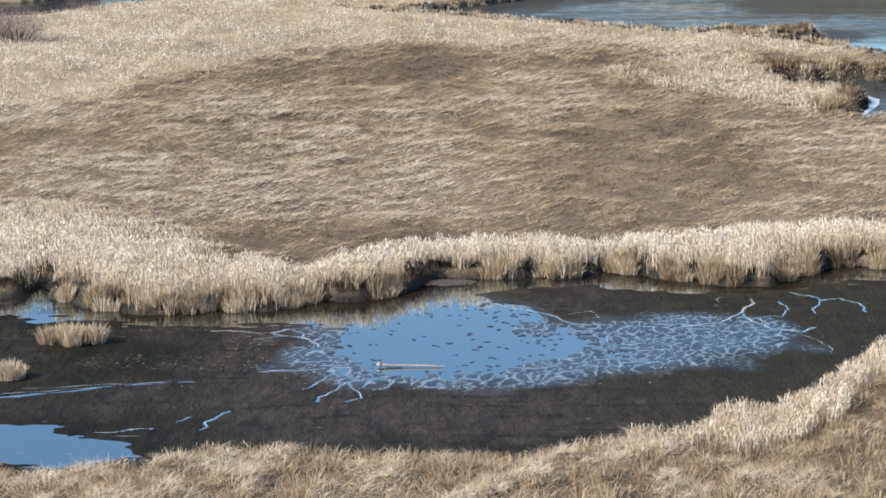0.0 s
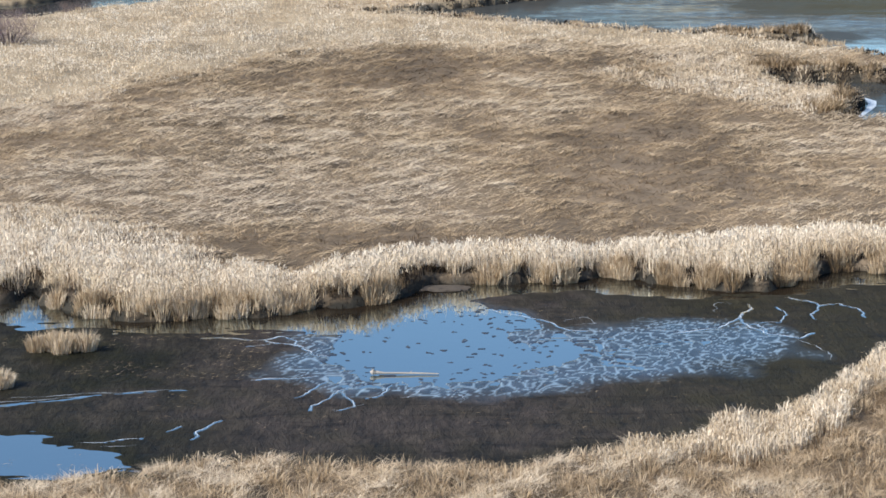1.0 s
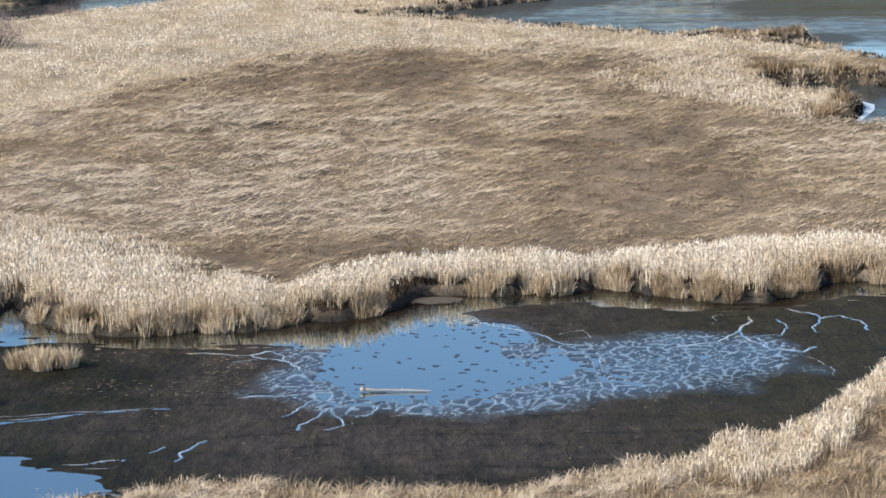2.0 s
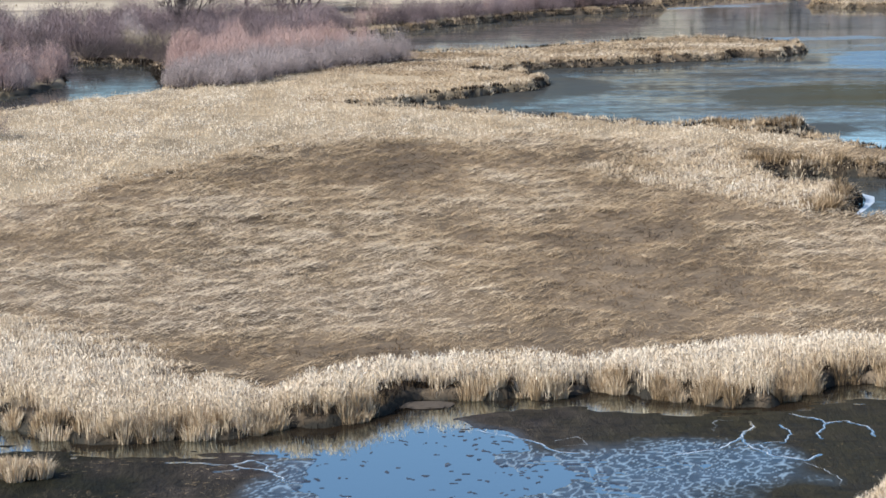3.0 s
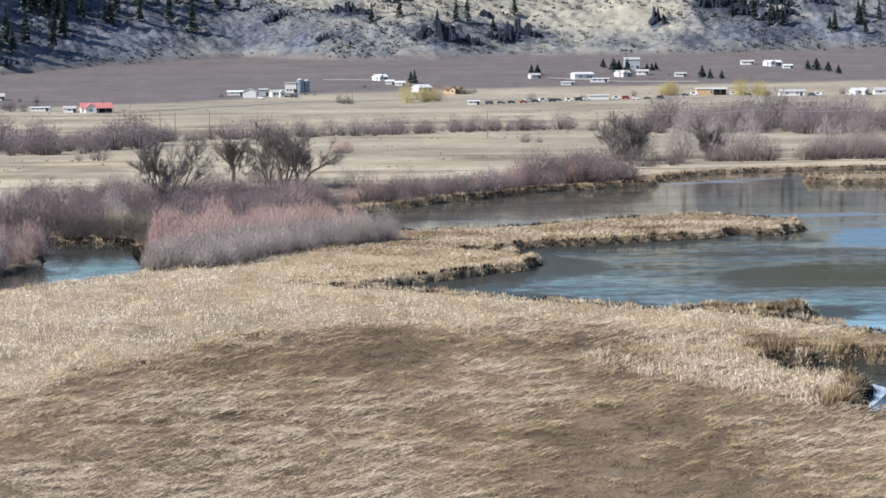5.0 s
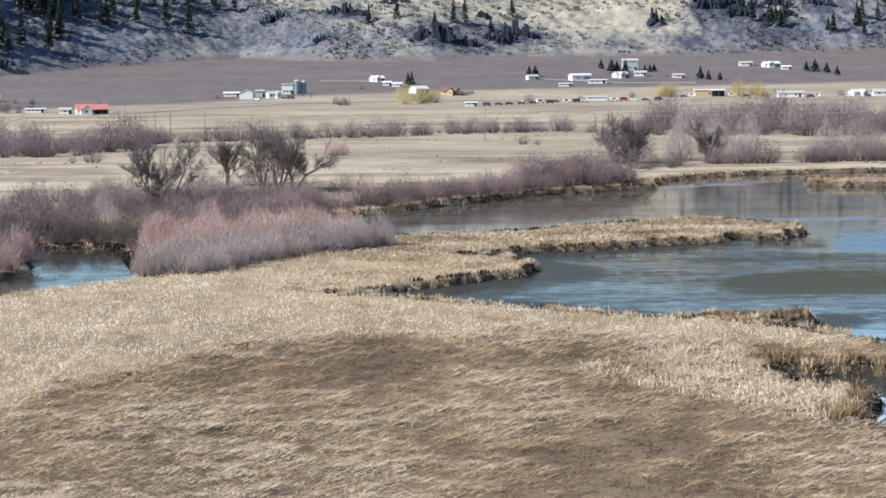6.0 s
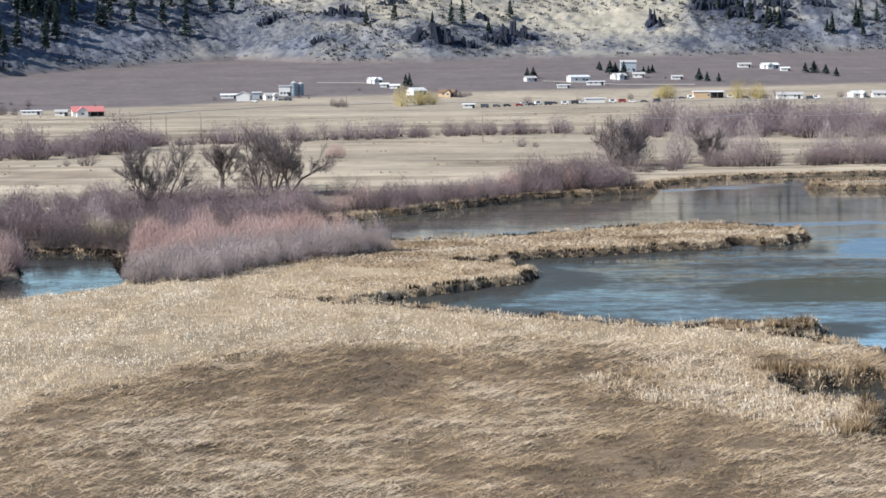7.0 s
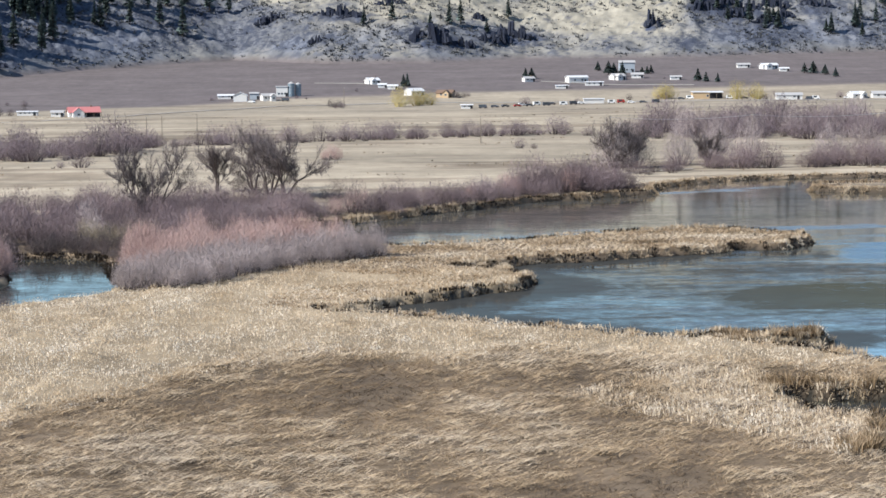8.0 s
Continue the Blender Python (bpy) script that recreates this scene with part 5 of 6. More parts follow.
plant(mauve, fill([(-44, 388), (-30, 376), (-18, 410), (-18, 426), (-30, 434), (-40, 432)], 4.3), 0.45, 0.95)
plant(mauve + [willow_red[1]], fill([(-16, 424), (0, 443), (8, 459), (17, 470), (27, 489), (38, 497), (48, 511), (42, 524), (24, 506), (6, 476), (-12, 446), (-24, 432)], 3.8), 0.6, 1.1)
plant(dark, [(-53, 364.5), (-50, 365), (-47.5, 365.5), (-45, 365), (-42.5, 363.5), (-40, 361.5), (-38.4, 358), (-37, 352), (-36, 346), (-48.6, 367.5), (-44, 367)], 0.45, 0.75)
plant(mauve + [willow_grey[0]], fill([(-56, 428), (-20, 428), (-14, 446), (-18, 470), (-34, 482), (-58, 480)], 4.6), 0.65, 1.05)
plant([mauve[0], mauve[1], dark[1]], fill([(-84, 440), (-52, 440), (-52, 476), (-84, 470)], 6.5), 0.7, 1.1)
# low dark shrubs added to stand for the bank's dark undercut and rocks
plant(dark, [(-13, 426.5), (-9.5, 431), (-5, 437.5), (-2.4, 441.5), (1.2, 448), (3.2, 453), (7.6, 461), (10, 466), (13, 468.5)], 0.28, 0.5)
plant(mauve, fill([(24, 496), (40, 502), (48, 512), (44, 526), (28, 516)], 4.6), 1.1, 1.5)
plant(mauve, fill([(73, 596), (90, 598), (90, 614), (74, 612)], 4.4) + fill([(96, 596), (112, 600), (113, 614), (97, 612)], 4.4), 0.9, 1.35)
plant(mauve, fill([(112, 596), (135, 600), (135, 614), (114, 612)], 5.6), 0.8, 1.2)
plant([mauve[1], mauve[2], dark[1]], fill([(52, 574), (66, 580), (66, 600), (50, 592)], 5.6), 0.7, 1.05)
plant(dome, [(71, 636), (82, 655), (93, 668), (110, 640), (121, 630), (128, 690), (89, 702), (106, 850), (119, 846), (136, 858), (150, 866), (162, 880), (97, 842), (174, 870), (134, 650)], 0.8, 1.2)
plant(dome, [(52.5, 613), (57.5, 623)], 1.1, 1.25)
plant(hedge, fill([(-140, 690), (-92, 700), (-78, 760), (-82, 800), (-140, 790)], 8.6), 0.6, 1.55)
plant(hedge, fill([(-90, 790), (-58, 812), (-24, 846), (20, 872), (60, 900), (60, 922), (10, 896), (-60, 836), (-92, 808)], 6.2), 0.45, 1.0)
plant(hedge, fill([(78, 840), (150, 800), (200, 830), (210, 960), (84, 930)], 10.0), 0.95, 1.65)
plant(willow_red, [(-19.4, 692), (-21, 690), (-17.5, 690)], 0.75, 0.95)
plant(hedge, [(36, 757), (40, 752), (-89, 659), (-84, 661), (-38.5, 1384), (-35, 1386), (58, 890), (66, 880)], 0.42, 0.6)
plant(hedge, [(-66, 1508), (-60, 1500), (-118, 1500), (-186, 1300), (-240, 1480), (-228, 1470), (40, 1512), (34, 1520), (100, 1600), (150, 1640), (176, 1640), (212, 1480), (246, 1446), (262, 1460), (70, 1400), (100, 1405), (-30, 1560)], 0.35, 0.7)
plant(mauve, [(-44.5, 249), (-47.5, 252), (-50, 258), (-53, 251)], 0.7, 0.95)
plant(dark, [(-17.5, 489), (-14.5, 492), (-12, 488), (-20, 497), (-29, 515), (-33, 527)], 0.9, 1.3)
plant(dark, [(-39, 1392), (-41.5, 1396), (-36.5, 1394), (-212, 1322), (-206, 1330), (-219, 1326), (-225, 1340), (-232, 1335), (31.5, 1500), (34, 1497), (37, 1503), (136, 1466), (215, 1446)], 1.3, 1.9)
plant(gold, [(9.5, 1404), (15, 1406), (-2, 1391), (154, 1468), (160, 1470), (199, 1451), (210, 1448), (7, 1400), (157, 1466)], 0.9, 1.3)


def bare_tree(name, seed, height, spread, stems, label, group="bare trees"):
    """Leaning stems that fork again and again into hazy twigs; no leaves."""
    r = random.Random(seed)
    runs = []

    def bend(d, angle):
        side = d.cross(Vector((r.gauss(0, 1), r.gauss(0, 1), r.gauss(0, 1)))).normalized()
        return (d * math.cos(angle) + side * math.sin(angle)).normalized()

    def grow(p, d, length, radius, level):
        pts, rad = [p], [radius]
        for k in range(4):
            d = (d + Vector((r.gauss(0, 0.13), r.gauss(0, 0.13), r.gauss(0.05, 0.08)))).normalized()
            p = p + d * length / 4
            pts.append(p)
            rad.append(radius * (1 - 0.10 * (k + 1)))
        runs.append((pts, rad, level, d))
        if level == 4:
            return
        for k in range(2):
            grow(pts[4], bend(d, r.uniform(0.2, 0.6)), length * r.uniform(0.62, 0.85), rad[4] * 0.74, level + 1)
        for k in range(1 if level == 0 else 2 if level < 3 else 1):
            grow(pts[r.choice((2, 3))], bend(d, r.uniform(0.5, 1.0)), length * r.uniform(0.42, 0.65), rad[3] * 0.55, level + 1)

    for k in range(stems):
        way = 6.283 * k / stems + r.gauss(0, 0.4)
        lean = spread * r.uniform(0.5, 1.1)
        grow(Vector((0.012 * math.cos(way), 0.012 * math.sin(way), -0.02)), Vector((math.cos(way) * lean, math.sin(way) * lean, 1)).normalized(), r.uniform(0.22, 0.30), 0.0155, 0)
    k = height / max(p.z for pts, *_ in runs for p in pts)
    trunk_bm, limb_bm = bmesh.new(), bmesh.new()
    g = np.random.default_rng(seed)
    roots, tips = [], []
    for pts, rad, level, d in runs:
        if level < 4:
            tube(trunk_bm if level == 0 else limb_bm, [p * k for p in pts], [max(q * k, 0.035) for q in rad], 6 if level < 2 else 3)
        else:
            roots.append(tuple(pts[0] * k)), tips.append(tuple(pts[4] * k))
        for _ in range((0, 2, 10, 26, 20)[level]):
            root = pts[int(g.integers(1, 5))] * k
            to = (d + Vector(g.normal(0, 0.6, 3))).normalized()
            roots.append(tuple(root)), tips.append(tuple(root + to * height * float(g.uniform(0.035, 0.10))))
    ob = part(name, trunk_bm, BARK)
    part("branchwork", limb_bm, TWIG_DARK, ob)["kind"] = "stuff"
    v, t = spikes(np.array(roots), np.array(tips), 0.044, g)
    add("crown", raw_mesh("crown", v, None, t), TWIG_CROWN, ob)["kind"] = "stuff"
    return tagged(ob, label, "tree", group)


TREES = [(401, 13.5, 0.80, 3, -42.8, 446, "bare spreading cottonwood with twin trunks"), (402, 10.5, 0.32, 4, -37.8, 529, "slim bare tree beside the dry field"),
         (403, 13.0, 0.42, 4, -22.2, 497, "tall dense bare cottonwood at the field edge"), (404, 14.5, 0.40, 4, -25.6, 505, "tall dense bare cottonwood at the field edge"),
         (405, 12.5, 0.45, 3, -30, 526, "tall dense bare cottonwood at the field edge"), (406, 13.0, 0.50, 5, 52, 612, "bare round-crowned tree behind the pond"),
         (407, 11.5, 0.5, 4, 57, 622, "bare round-crowned tree behind the pond"), (408, 12.0, 0.8, 2, -46.5, 453, "bare spreading cottonwood with twin trunks"), (409, 9.0, 0.4, 4, 75.5, 618, "bare round-crowned tree behind the pond")]
for seed, height, spread, stems, tx, ty, label in TREES:
    bare_tree("bare_tree", seed, height, spread, stems, label).matrix_basis = stand(tx, ty)


def conifer(seed, h, girth=0.34):
    """Trunk and whorls of drooping needle sprays."""
    g = np.random.default_rng(seed)
    bm = bmesh.new()
    tube(bm, [(0, 0, -0.3), (0, 0, h * 0.5), (0, 0, h)], [h * 0.02, h * 0.013, 0.02], 6)
    ob = part("conifer", bm, BARK)
    n = 260
    f = g.uniform(0.06, 1.0, n) ** 0.8
    a = g.uniform(0, 6.28, n)
    reach = h * girth * (1.04 - f) * g.uniform(0.6, 1.15, n) + 0.1
    root = np.stack([0 * f, 0 * f, h * f], -1)
    tip = root + np.stack([reach * np.cos(a), reach * np.sin(a), -0.28 * reach + 0.02 * h], -1)
    wv = np.stack([-np.sin(a), np.cos(a), g.normal(0, 0.35, n)], -1) * (0.36 * reach + 0.14)[:, None]
    mid = (root + tip) / 2 + np.array([0, 0, 0.05 * h * 0.3])
    v = np.stack([root, mid - wv, mid + wv, tip], 1).reshape(-1, 3)
    i = np.arange(n)[:, None] * 4
    add("foliage", raw_mesh("foliage", v, i + np.array([0, 1, 3, 2])), NEEDLE, ob)
    return tagged(ob, "dark green conifer on the valley side", "tree", "conifers")


firs = [conifer(501 + i, 10.0) for i in range(3)]
plant(firs, [(2.5, 1598), (0, 1589)], 0.85, 1.05)
plant(firs, [(87, 1653), (142, 1684), (146, 1688), (150, 1665), (196, 1618)], 1.25, 1.6, (0.62, 0.8))
plant(firs, [(166.5, 1696), (170, 1695), (173, 1698), (138, 1725), (200, 1607), (207, 1601), (278, 1683), (284, 1682), (289, 1664), (292, 1640), (83, 1655)], 0.8, 1.2, (0.6, 0.85))
hx, hy = rng.uniform(-0.19, 0.21, 3400), rng.uniform(8, 125, 3400)
foot = along(hx, HILL_FOOT)
want = np.interp(hx, [-0.19, -0.145, -0.13, -0.10, -0.06, 0.10, 0.115, 0.16, 0.18, 0.2], [0.5, 0.6, 0.25, 0.08, 0.012, 0.006, 0.05, 0.07, 0.05, 0.04])
lowland = np.clip((hy - np.interp(hx, [-0.19, -0.1, 0.1, 0.2], [18, 30, 30, 22])) / 20, 0, 1)
pick = rng.uniform(0, 1, len(hx)) < want * lowland * np.clip(1.0 + 1.5 * smooth_noise(hx * 60, hy / 40, 521), 0, 2)
spots = [(float(u * (f + s)), float(f + s)) for u, f, s in zip(hx[pick], foot[pick], hy[pick])]
pines = [conifer(511 + i, 10.0, 0.21) for i in range(3)]
plant(pines, [p for p in spots if p[0] < -60][:105], 1.0, 1.8, (0.9, 1.2))
plant(pines, [p for p in spots if p[0] >= -60][:80], 0.7, 1.3)


for k in willow_grey + willow_red + olive + mauve + dark + hedge + dome + gold + firs + pines:
    if k.name not in PLACED:
        for o in (*k.children_recursive, k):
            bpy.data.objects.remove(o)


# low scrub on the hillside and dry brush in the fields
def brush(name, x, y, size, low, high, label, mat):
    n, r = len(x), np.random.default_rng(len(name) + 900)
    k = 5
    who = np.repeat(np.arange(n), k)
    z = ground_z(x, y)
    a = r.uniform(0, 6.28, n * k)
    root = np.stack([x[who] + 0.3 * size[who] * np.cos(a), y[who] + 0.3 * size[who] * np.sin(a), z[who] - 0.15], -1)
    end = root + np.stack([0.4 * size[who] * np.cos(a), 0.4 * size[who] * np.sin(a), size[who] * r.uniform(low, high, n * k)], -1)
    v, t = spikes(root, end, (0.55 * size[who])[:, None], r)
    tagged(add(name, raw_mesh(name, v, None, t), mat), label, "brush", kind="stuff")


bu, bs = rng.uniform(-0.2, 0.22, 46000), rng.uniform(2, 190, 46000)
bf = along(bu, HILL_FOOT)
thin = np.interp(bu, [-0.2, -0.09, -0.04, 0.05, 0.1, 0.13, 0.22], [0.5, 0.55, 0.5, 0.35, 0.3, 0.5, 0.5])
clump = smooth_noise(bu * 120, bs / 14, 531) + smooth_noise(bu * 40, bs / 40, 532)
pick = rng.uniform(0, 1, len(bu)) < thin * np.clip(0.35 + 0.7 * clump, 0.03, 1)
bx, by = (bu * (bf + bs))[pick], (bf + bs)[pick]
brush("hill_scrub", bx, by, rng.uniform(1.0, 3.8, len(bx)) * rng.uniform(0.5, 1, len(bx)), 0.3, 0.8, "dark sagebrush scattered over the hillside", SAGE)
bx, by = rng.uniform(-200, 230, 42000), rng.uniform(440, 1330, 42000)
pick = in_view(bx, by, 10) & (shore(bx, by) > 8) & (smooth_noise(bx / 40, by / 16, 541) + 0.7 * smooth_noise(bx / 9, by / 9, 542) > rng.uniform(0.55, 1.5, len(bx)))
bx, by = bx[pick], by[pick]
brush("field_brush", bx, by, rng.uniform(0.35, 1.0, len(bx)), 0.3, 0.9, "low dry brush and weeds in pale fields", plain("dry_weed", (0.28, 0.225, 0.165), 0.9))


# ---- rock outcrops on the hill ----
def outcrop(seed, x, y, wide, high, deep):
    """A broken crag: many tilted blocks stacked along a ledge."""
    r = random.Random(seed)
    ob = new("rock_outcrop")
    for k in range(24):
        u = r.uniform(-1, 1)
        tall = high * (1 - abs(u) ** 2.2) * r.uniform(0.25, 0.95) + 1.2
        size = Vector((wide * r.uniform(0.06, 0.15), deep * r.uniform(0.2, 0.45), tall))
        at = Vector((u * wide / 2, deep * (r.uniform(-0.5, 0.5) + 0.35 * tall / high), tall * 0.32))
        turn = Matrix.Rotation(r.uniform(-0.5, 0.5), 3, "Z") @ Matrix.Rotation(r.uniform(-0.22, 0.22), 3, "Y")
        bm = bmesh.new()
        for v in bmesh.ops.create_cube(bm, size=1.0)["verts"]:
            c = Vector((v.co.x * size.x, v.co.y * size.y, v.co.z * size.z))
            if v.co.z > 0:
                c = Vector((c.x * r.uniform(0.45, 0.95), c.y * r.uniform(0.4, 0.9), c.z * r.uniform(0.6, 1.1)))
            v.co = at + turn @ c
        part("boulder", bm, BASALT, ob)
    ob.location = (x, y, float(hill_rise(np.array([x]), np.array([y]))[0] + valley(along(np.array([x / y]), HILL_FOOT))[0]) - 0.6)
    tagged(ob, "dark basalt outcrop on the grassy hillside", "rock", "rock outcrops")


def on_hill(u, height):
    """The spot on the hill seen along a bearing at a height."""
    ry = along(np.array([u]), HILL_FOOT)[0] + np.arange(0, 300, 1.0)
    rz = ground_z(u * ry, ry)
    i = int(np.argmax(rz > height))
    return float(u * ry[i]), float(ry[i])


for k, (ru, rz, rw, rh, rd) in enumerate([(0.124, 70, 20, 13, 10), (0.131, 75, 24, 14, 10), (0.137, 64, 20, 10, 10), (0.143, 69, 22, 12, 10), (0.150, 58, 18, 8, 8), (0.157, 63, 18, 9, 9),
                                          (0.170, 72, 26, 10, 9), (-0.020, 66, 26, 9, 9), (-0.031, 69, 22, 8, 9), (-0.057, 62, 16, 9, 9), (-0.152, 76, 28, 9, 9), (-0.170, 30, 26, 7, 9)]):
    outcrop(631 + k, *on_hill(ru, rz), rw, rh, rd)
for k, (rx, ry, rw, rh, rd) in enumerate([(20, 1868, 36, 19, 14), (44, 1874, 24, 11, 12), (66, 1892, 18, 12, 12), (76, 1900, 20, 15, 12), (85, 1910, 30, 18, 12), (198, 1924, 15, 20, 12), (-103, 1945, 18, 10, 9), (-50, 1935, 20, 11, 10),
                                          (-66, 1880, 16, 7, 8), (-10, 1960, 26, 8, 10), (60, 1938, 14, 8, 8), (246, 1950, 30, 22, 12), (300, 1960, 26, 16, 12)]):
    outcrop(601 + k, rx, ry, rw, rh, rd)


# ---- farm buildings ----
def box_bm(x0, x1, y0, y1, z0, z1):
    bm = bmesh.new()
    bmesh.ops.create_cube(bm, size=1.0)
    for v in bm.verts:
        v.co = Vector(((x0 + x1) / 2 + v.co.x * (x1 - x0), (y0 + y1) / 2 + v.co.y * (y1 - y0), (z0 + z1) / 2 + v.co.z * (z1 - z0)))
    return bm


def roof_bm(w, d, z, rise, over=0.5, thick=0.18):
    """Two pitched slabs, ridge along x."""
    bm = bmesh.new()
    x0, x1 = -w / 2 - over, w / 2 + over
    prof = [(-d / 2 - over, z - rise * over / (d / 2)), (0, z + rise), (d / 2 + over, z - rise * over / (d / 2))]
    rows = []
    for px in (x0, x1):
        rows.append([bm.verts.new((px, a, b)) for a, b in prof] + [bm.verts.new((px, a, b + thick)) for a, b in prof[::-1]])
    for i in range(6):
        j = (i + 1) % 6
        bm.faces.new((rows[0][i], rows[0][j], rows[1][j], rows[1][i]))
    bm.faces.new(rows[0][::-1])
    bm.faces.new(rows[1])
    return bm


def gable_bm(w, d, h, rise):
    """Walls with gable ends."""
    bm = bmesh.new()
    prof = [(-d / 2, -0.6), (d / 2, -0.6), (d / 2, h), (0, h + rise), (-d / 2, h)]
    rows = [[bm.verts.new((px, a, b)) for a, b in prof] for px in (-w / 2, w / 2)]
    for i in range(5):
        j = (i + 1) % 5
        bm.faces.new((rows[0][i], rows[0][j], rows[1][j], rows[1][i]))
    bm.faces.new(rows[0][::-1])
    bm.faces.new(rows[1])
    return bm


def house(name, x, y, w, d, h, rise, wall_mat, roof_mat, label, category, turn=0, windows=3, door=True, porch=False, wing=0.0, chimney=False, group="farm buildings"):
    w, d, h, rise = w * 0.9, d * 0.9, h * 0.9, rise * 0.85
    ob = new(name)
    part("wall", gable_bm(w, d, h, rise), wall_mat, ob)
    part("roof", roof_bm(w, d, h, rise), roof_mat, ob)
    for k in range(windows):
        wx = -w / 2 + (k + 0.8) * w / (windows + 0.6)
        win = part("window", box_bm(wx - 0.75, wx + 0.75, -d / 2 - 0.05, -d / 2 + 0.05, 1.0, min(h - 0.3, 2.4)), WHITE_WALL, ob)
        part("pane", box_bm(wx - 0.62, wx + 0.62, -d / 2 - 0.08, -d / 2 - 0.02, 1.12, min(h - 0.42, 2.28)), GLASS, win)
    if door:
        part("door", box_bm(w * 0.3, w * 0.3 + 1.4, -d / 2 - 0.07, -d / 2 + 0.05, -0.1, 2.1), DARK_GAP, ob)
    if porch:
        part("porch_roof", box_bm(w * 0.02, w / 2 + 0.6, -d / 2 - 3.2, -d / 2 + 0.2, h - 0.25, h - 0.05), roof_mat, ob)
        # dark sheet on the wall paints the shade inside the porch
        part("porch_gap", box_bm(w * 0.06, w / 2, -d / 2 - 0.09, -d / 2 + 0.02, 0, h - 0.4), DARK_GAP, ob)
        for px in (w * 0.05, w * 0.28, w / 2 + 0.3):
            part("post", box_bm(px - 0.12, px + 0.12, -d / 2 - 3.0, -d / 2 - 2.76, -0.6, h - 0.25), POLE_WOOD, ob)
    if wing:
        # a cross gable towards the valley, with its own roof and window
        ww, dd, at = w * 0.36, d * 0.55, wing * w
        turned = Matrix.Translation((at, -d / 2 - dd * 0.25, 0)) @ Matrix.Rotation(math.pi / 2, 4, "Z")
        for piece, bm, mat in (("wall", gable_bm(dd + 1.5, ww, h * 0.98, rise * 0.9), wall_mat), ("roof", roof_bm(dd + 1.5, ww, h * 0.98, rise * 0.9, 0.4), roof_mat)):
            bmesh.ops.transform(bm, matrix=turned, verts=bm.verts)
            part(piece, bm, mat, ob)
        front = -d / 2 - dd * 0.25 - (dd + 1.5) / 2
        win = part("window", box_bm(at - 0.8, at + 0.8, front - 0.05, front + 0.05, 0.9, 2.1), WHITE_WALL, ob)
        part("pane", box_bm(at - 0.66, at + 0.66, front - 0.08, front - 0.02, 1.02, 1.98), GLASS, win)
    if chimney:
        part("chimney", box_bm(w * 0.22, w * 0.22 + 0.7, -0.35, 0.35, h + rise * 0.5, h + rise + 0.9), BROWN_ROOF, ob)
    ob.matrix_basis = stand(x, y, turn=turn)
    return tagged(ob, label, category, group)


house("farmhouse", -167, 1281, 18, 11, 3.0, 3.0, WHITE_WALL, RED_ROOF, "white farmhouse with red metal roof, gable and porch", "house", 14, 3, porch=True, wing=-0.22, chimney=True)
house("garage", -181, 1284, 7, 7, 2.6, 1.2, WHITE_WALL, GREY_ROOF, "low white garage beside the red-roofed farmhouse", "garage", 2, 1)
house("trailer", -203, 1324, 12, 4, 2.3, 0.4, WHITE_WALL, WHITE_ROOF, "long white trailer beside the farm road", "trailer", 0, 4)
house("cottage", -255, 1492, 8, 7, 2.8, 2.0, WHITE_WALL, GREY_ROOF, "small white cottage at the slope's foot", "house", 8, 2)
house("barn", -99.5, 1490, 7.5, 9, 4.2, 2.0, WHITE_WALL, WHITE_ROOF, "white gabled barn with blank front", "barn", 90, 0, False)
house("shed", -110, 1512, 11, 5, 2.2, 0.9, WHITE_WALL, WHITE_ROOF, "low white shed behind the barn", "shed", 2, 2)
house("shed", -92, 1505, 6, 6, 4.0, 0.8, GREY_WALL, GREY_ROOF, "blue-grey metal shed beside the white barn", "shed", 0, 0)
house("house", -83, 1494, 9, 8, 3.2, 1.6, WHITE_WALL, GREY_ROOF, "pale farmhouse with several small windows", "house", 18, 3, wing=0.2)
house("block_house", -76, 1528, 8, 8, 6.6, 0.4, WHITE_WALL, GREY_ROOF, "two-storey pale block house with flat roof", "house", 0, 3)
house("house", -21, 1628, 9, 8, 2.8, 1.9, WHITE_WALL, WHITE_ROOF, "white house above the ploughed field", "house", 24, 2, wing=-0.2, chimney=True)
house("shed", -14, 1592, 6, 5, 2.2, 1.0, WHITE_WALL, WHITE_ROOF, "small white shed on the ploughed slope", "shed", 0, 1)
house("shed", -7, 1577, 7, 5, 2.2, 1.0, WHITE_WALL, WHITE_ROOF, "small white shed on the ploughed slope", "shed", -6, 1)
house("barn", 6.7, 1524, 11, 9, 3.2, 2.0, WHITE_WALL, WHITE_ROOF, "white gabled barn behind golden willow", "barn", 35, 1)
house("house", 26, 1507, 11, 9, 3.0, 2.0, TAN_WALL, BROWN_ROOF, "tan house with brown roof", "house", -15, 2, wing=0.2)
house("trailer", 35, 1349, 7, 3, 2.3, 0.4, WHITE_WALL, WHITE_ROOF, "small white trailer in the dry field", "trailer", 0, 2)
house("house", 83.5, 1627, 8, 6, 2.4, 1.4, WHITE_WALL, GREY_ROOF, "small white house beside a conifer", "house", 20, 2, chimney=True)
house("barn", 115, 1616, 15, 9, 3.8, 1.3, WHITE_WALL, WHITE_ROOF, "large white barn with low pitched roof", "barn", 16, 2)
house("trailer", 124.5, 1588, 13, 4, 2.5, 0.4, WHITE_WALL, WHITE_ROOF, "long white trailer below the barn", "trailer", 0, 3)
house("trailer", 102, 1567, 9, 4, 2.0, 0.4, WHITE_WALL, WHITE_ROOF, "low white trailer on the ploughed slope", "trailer", 0, 2)
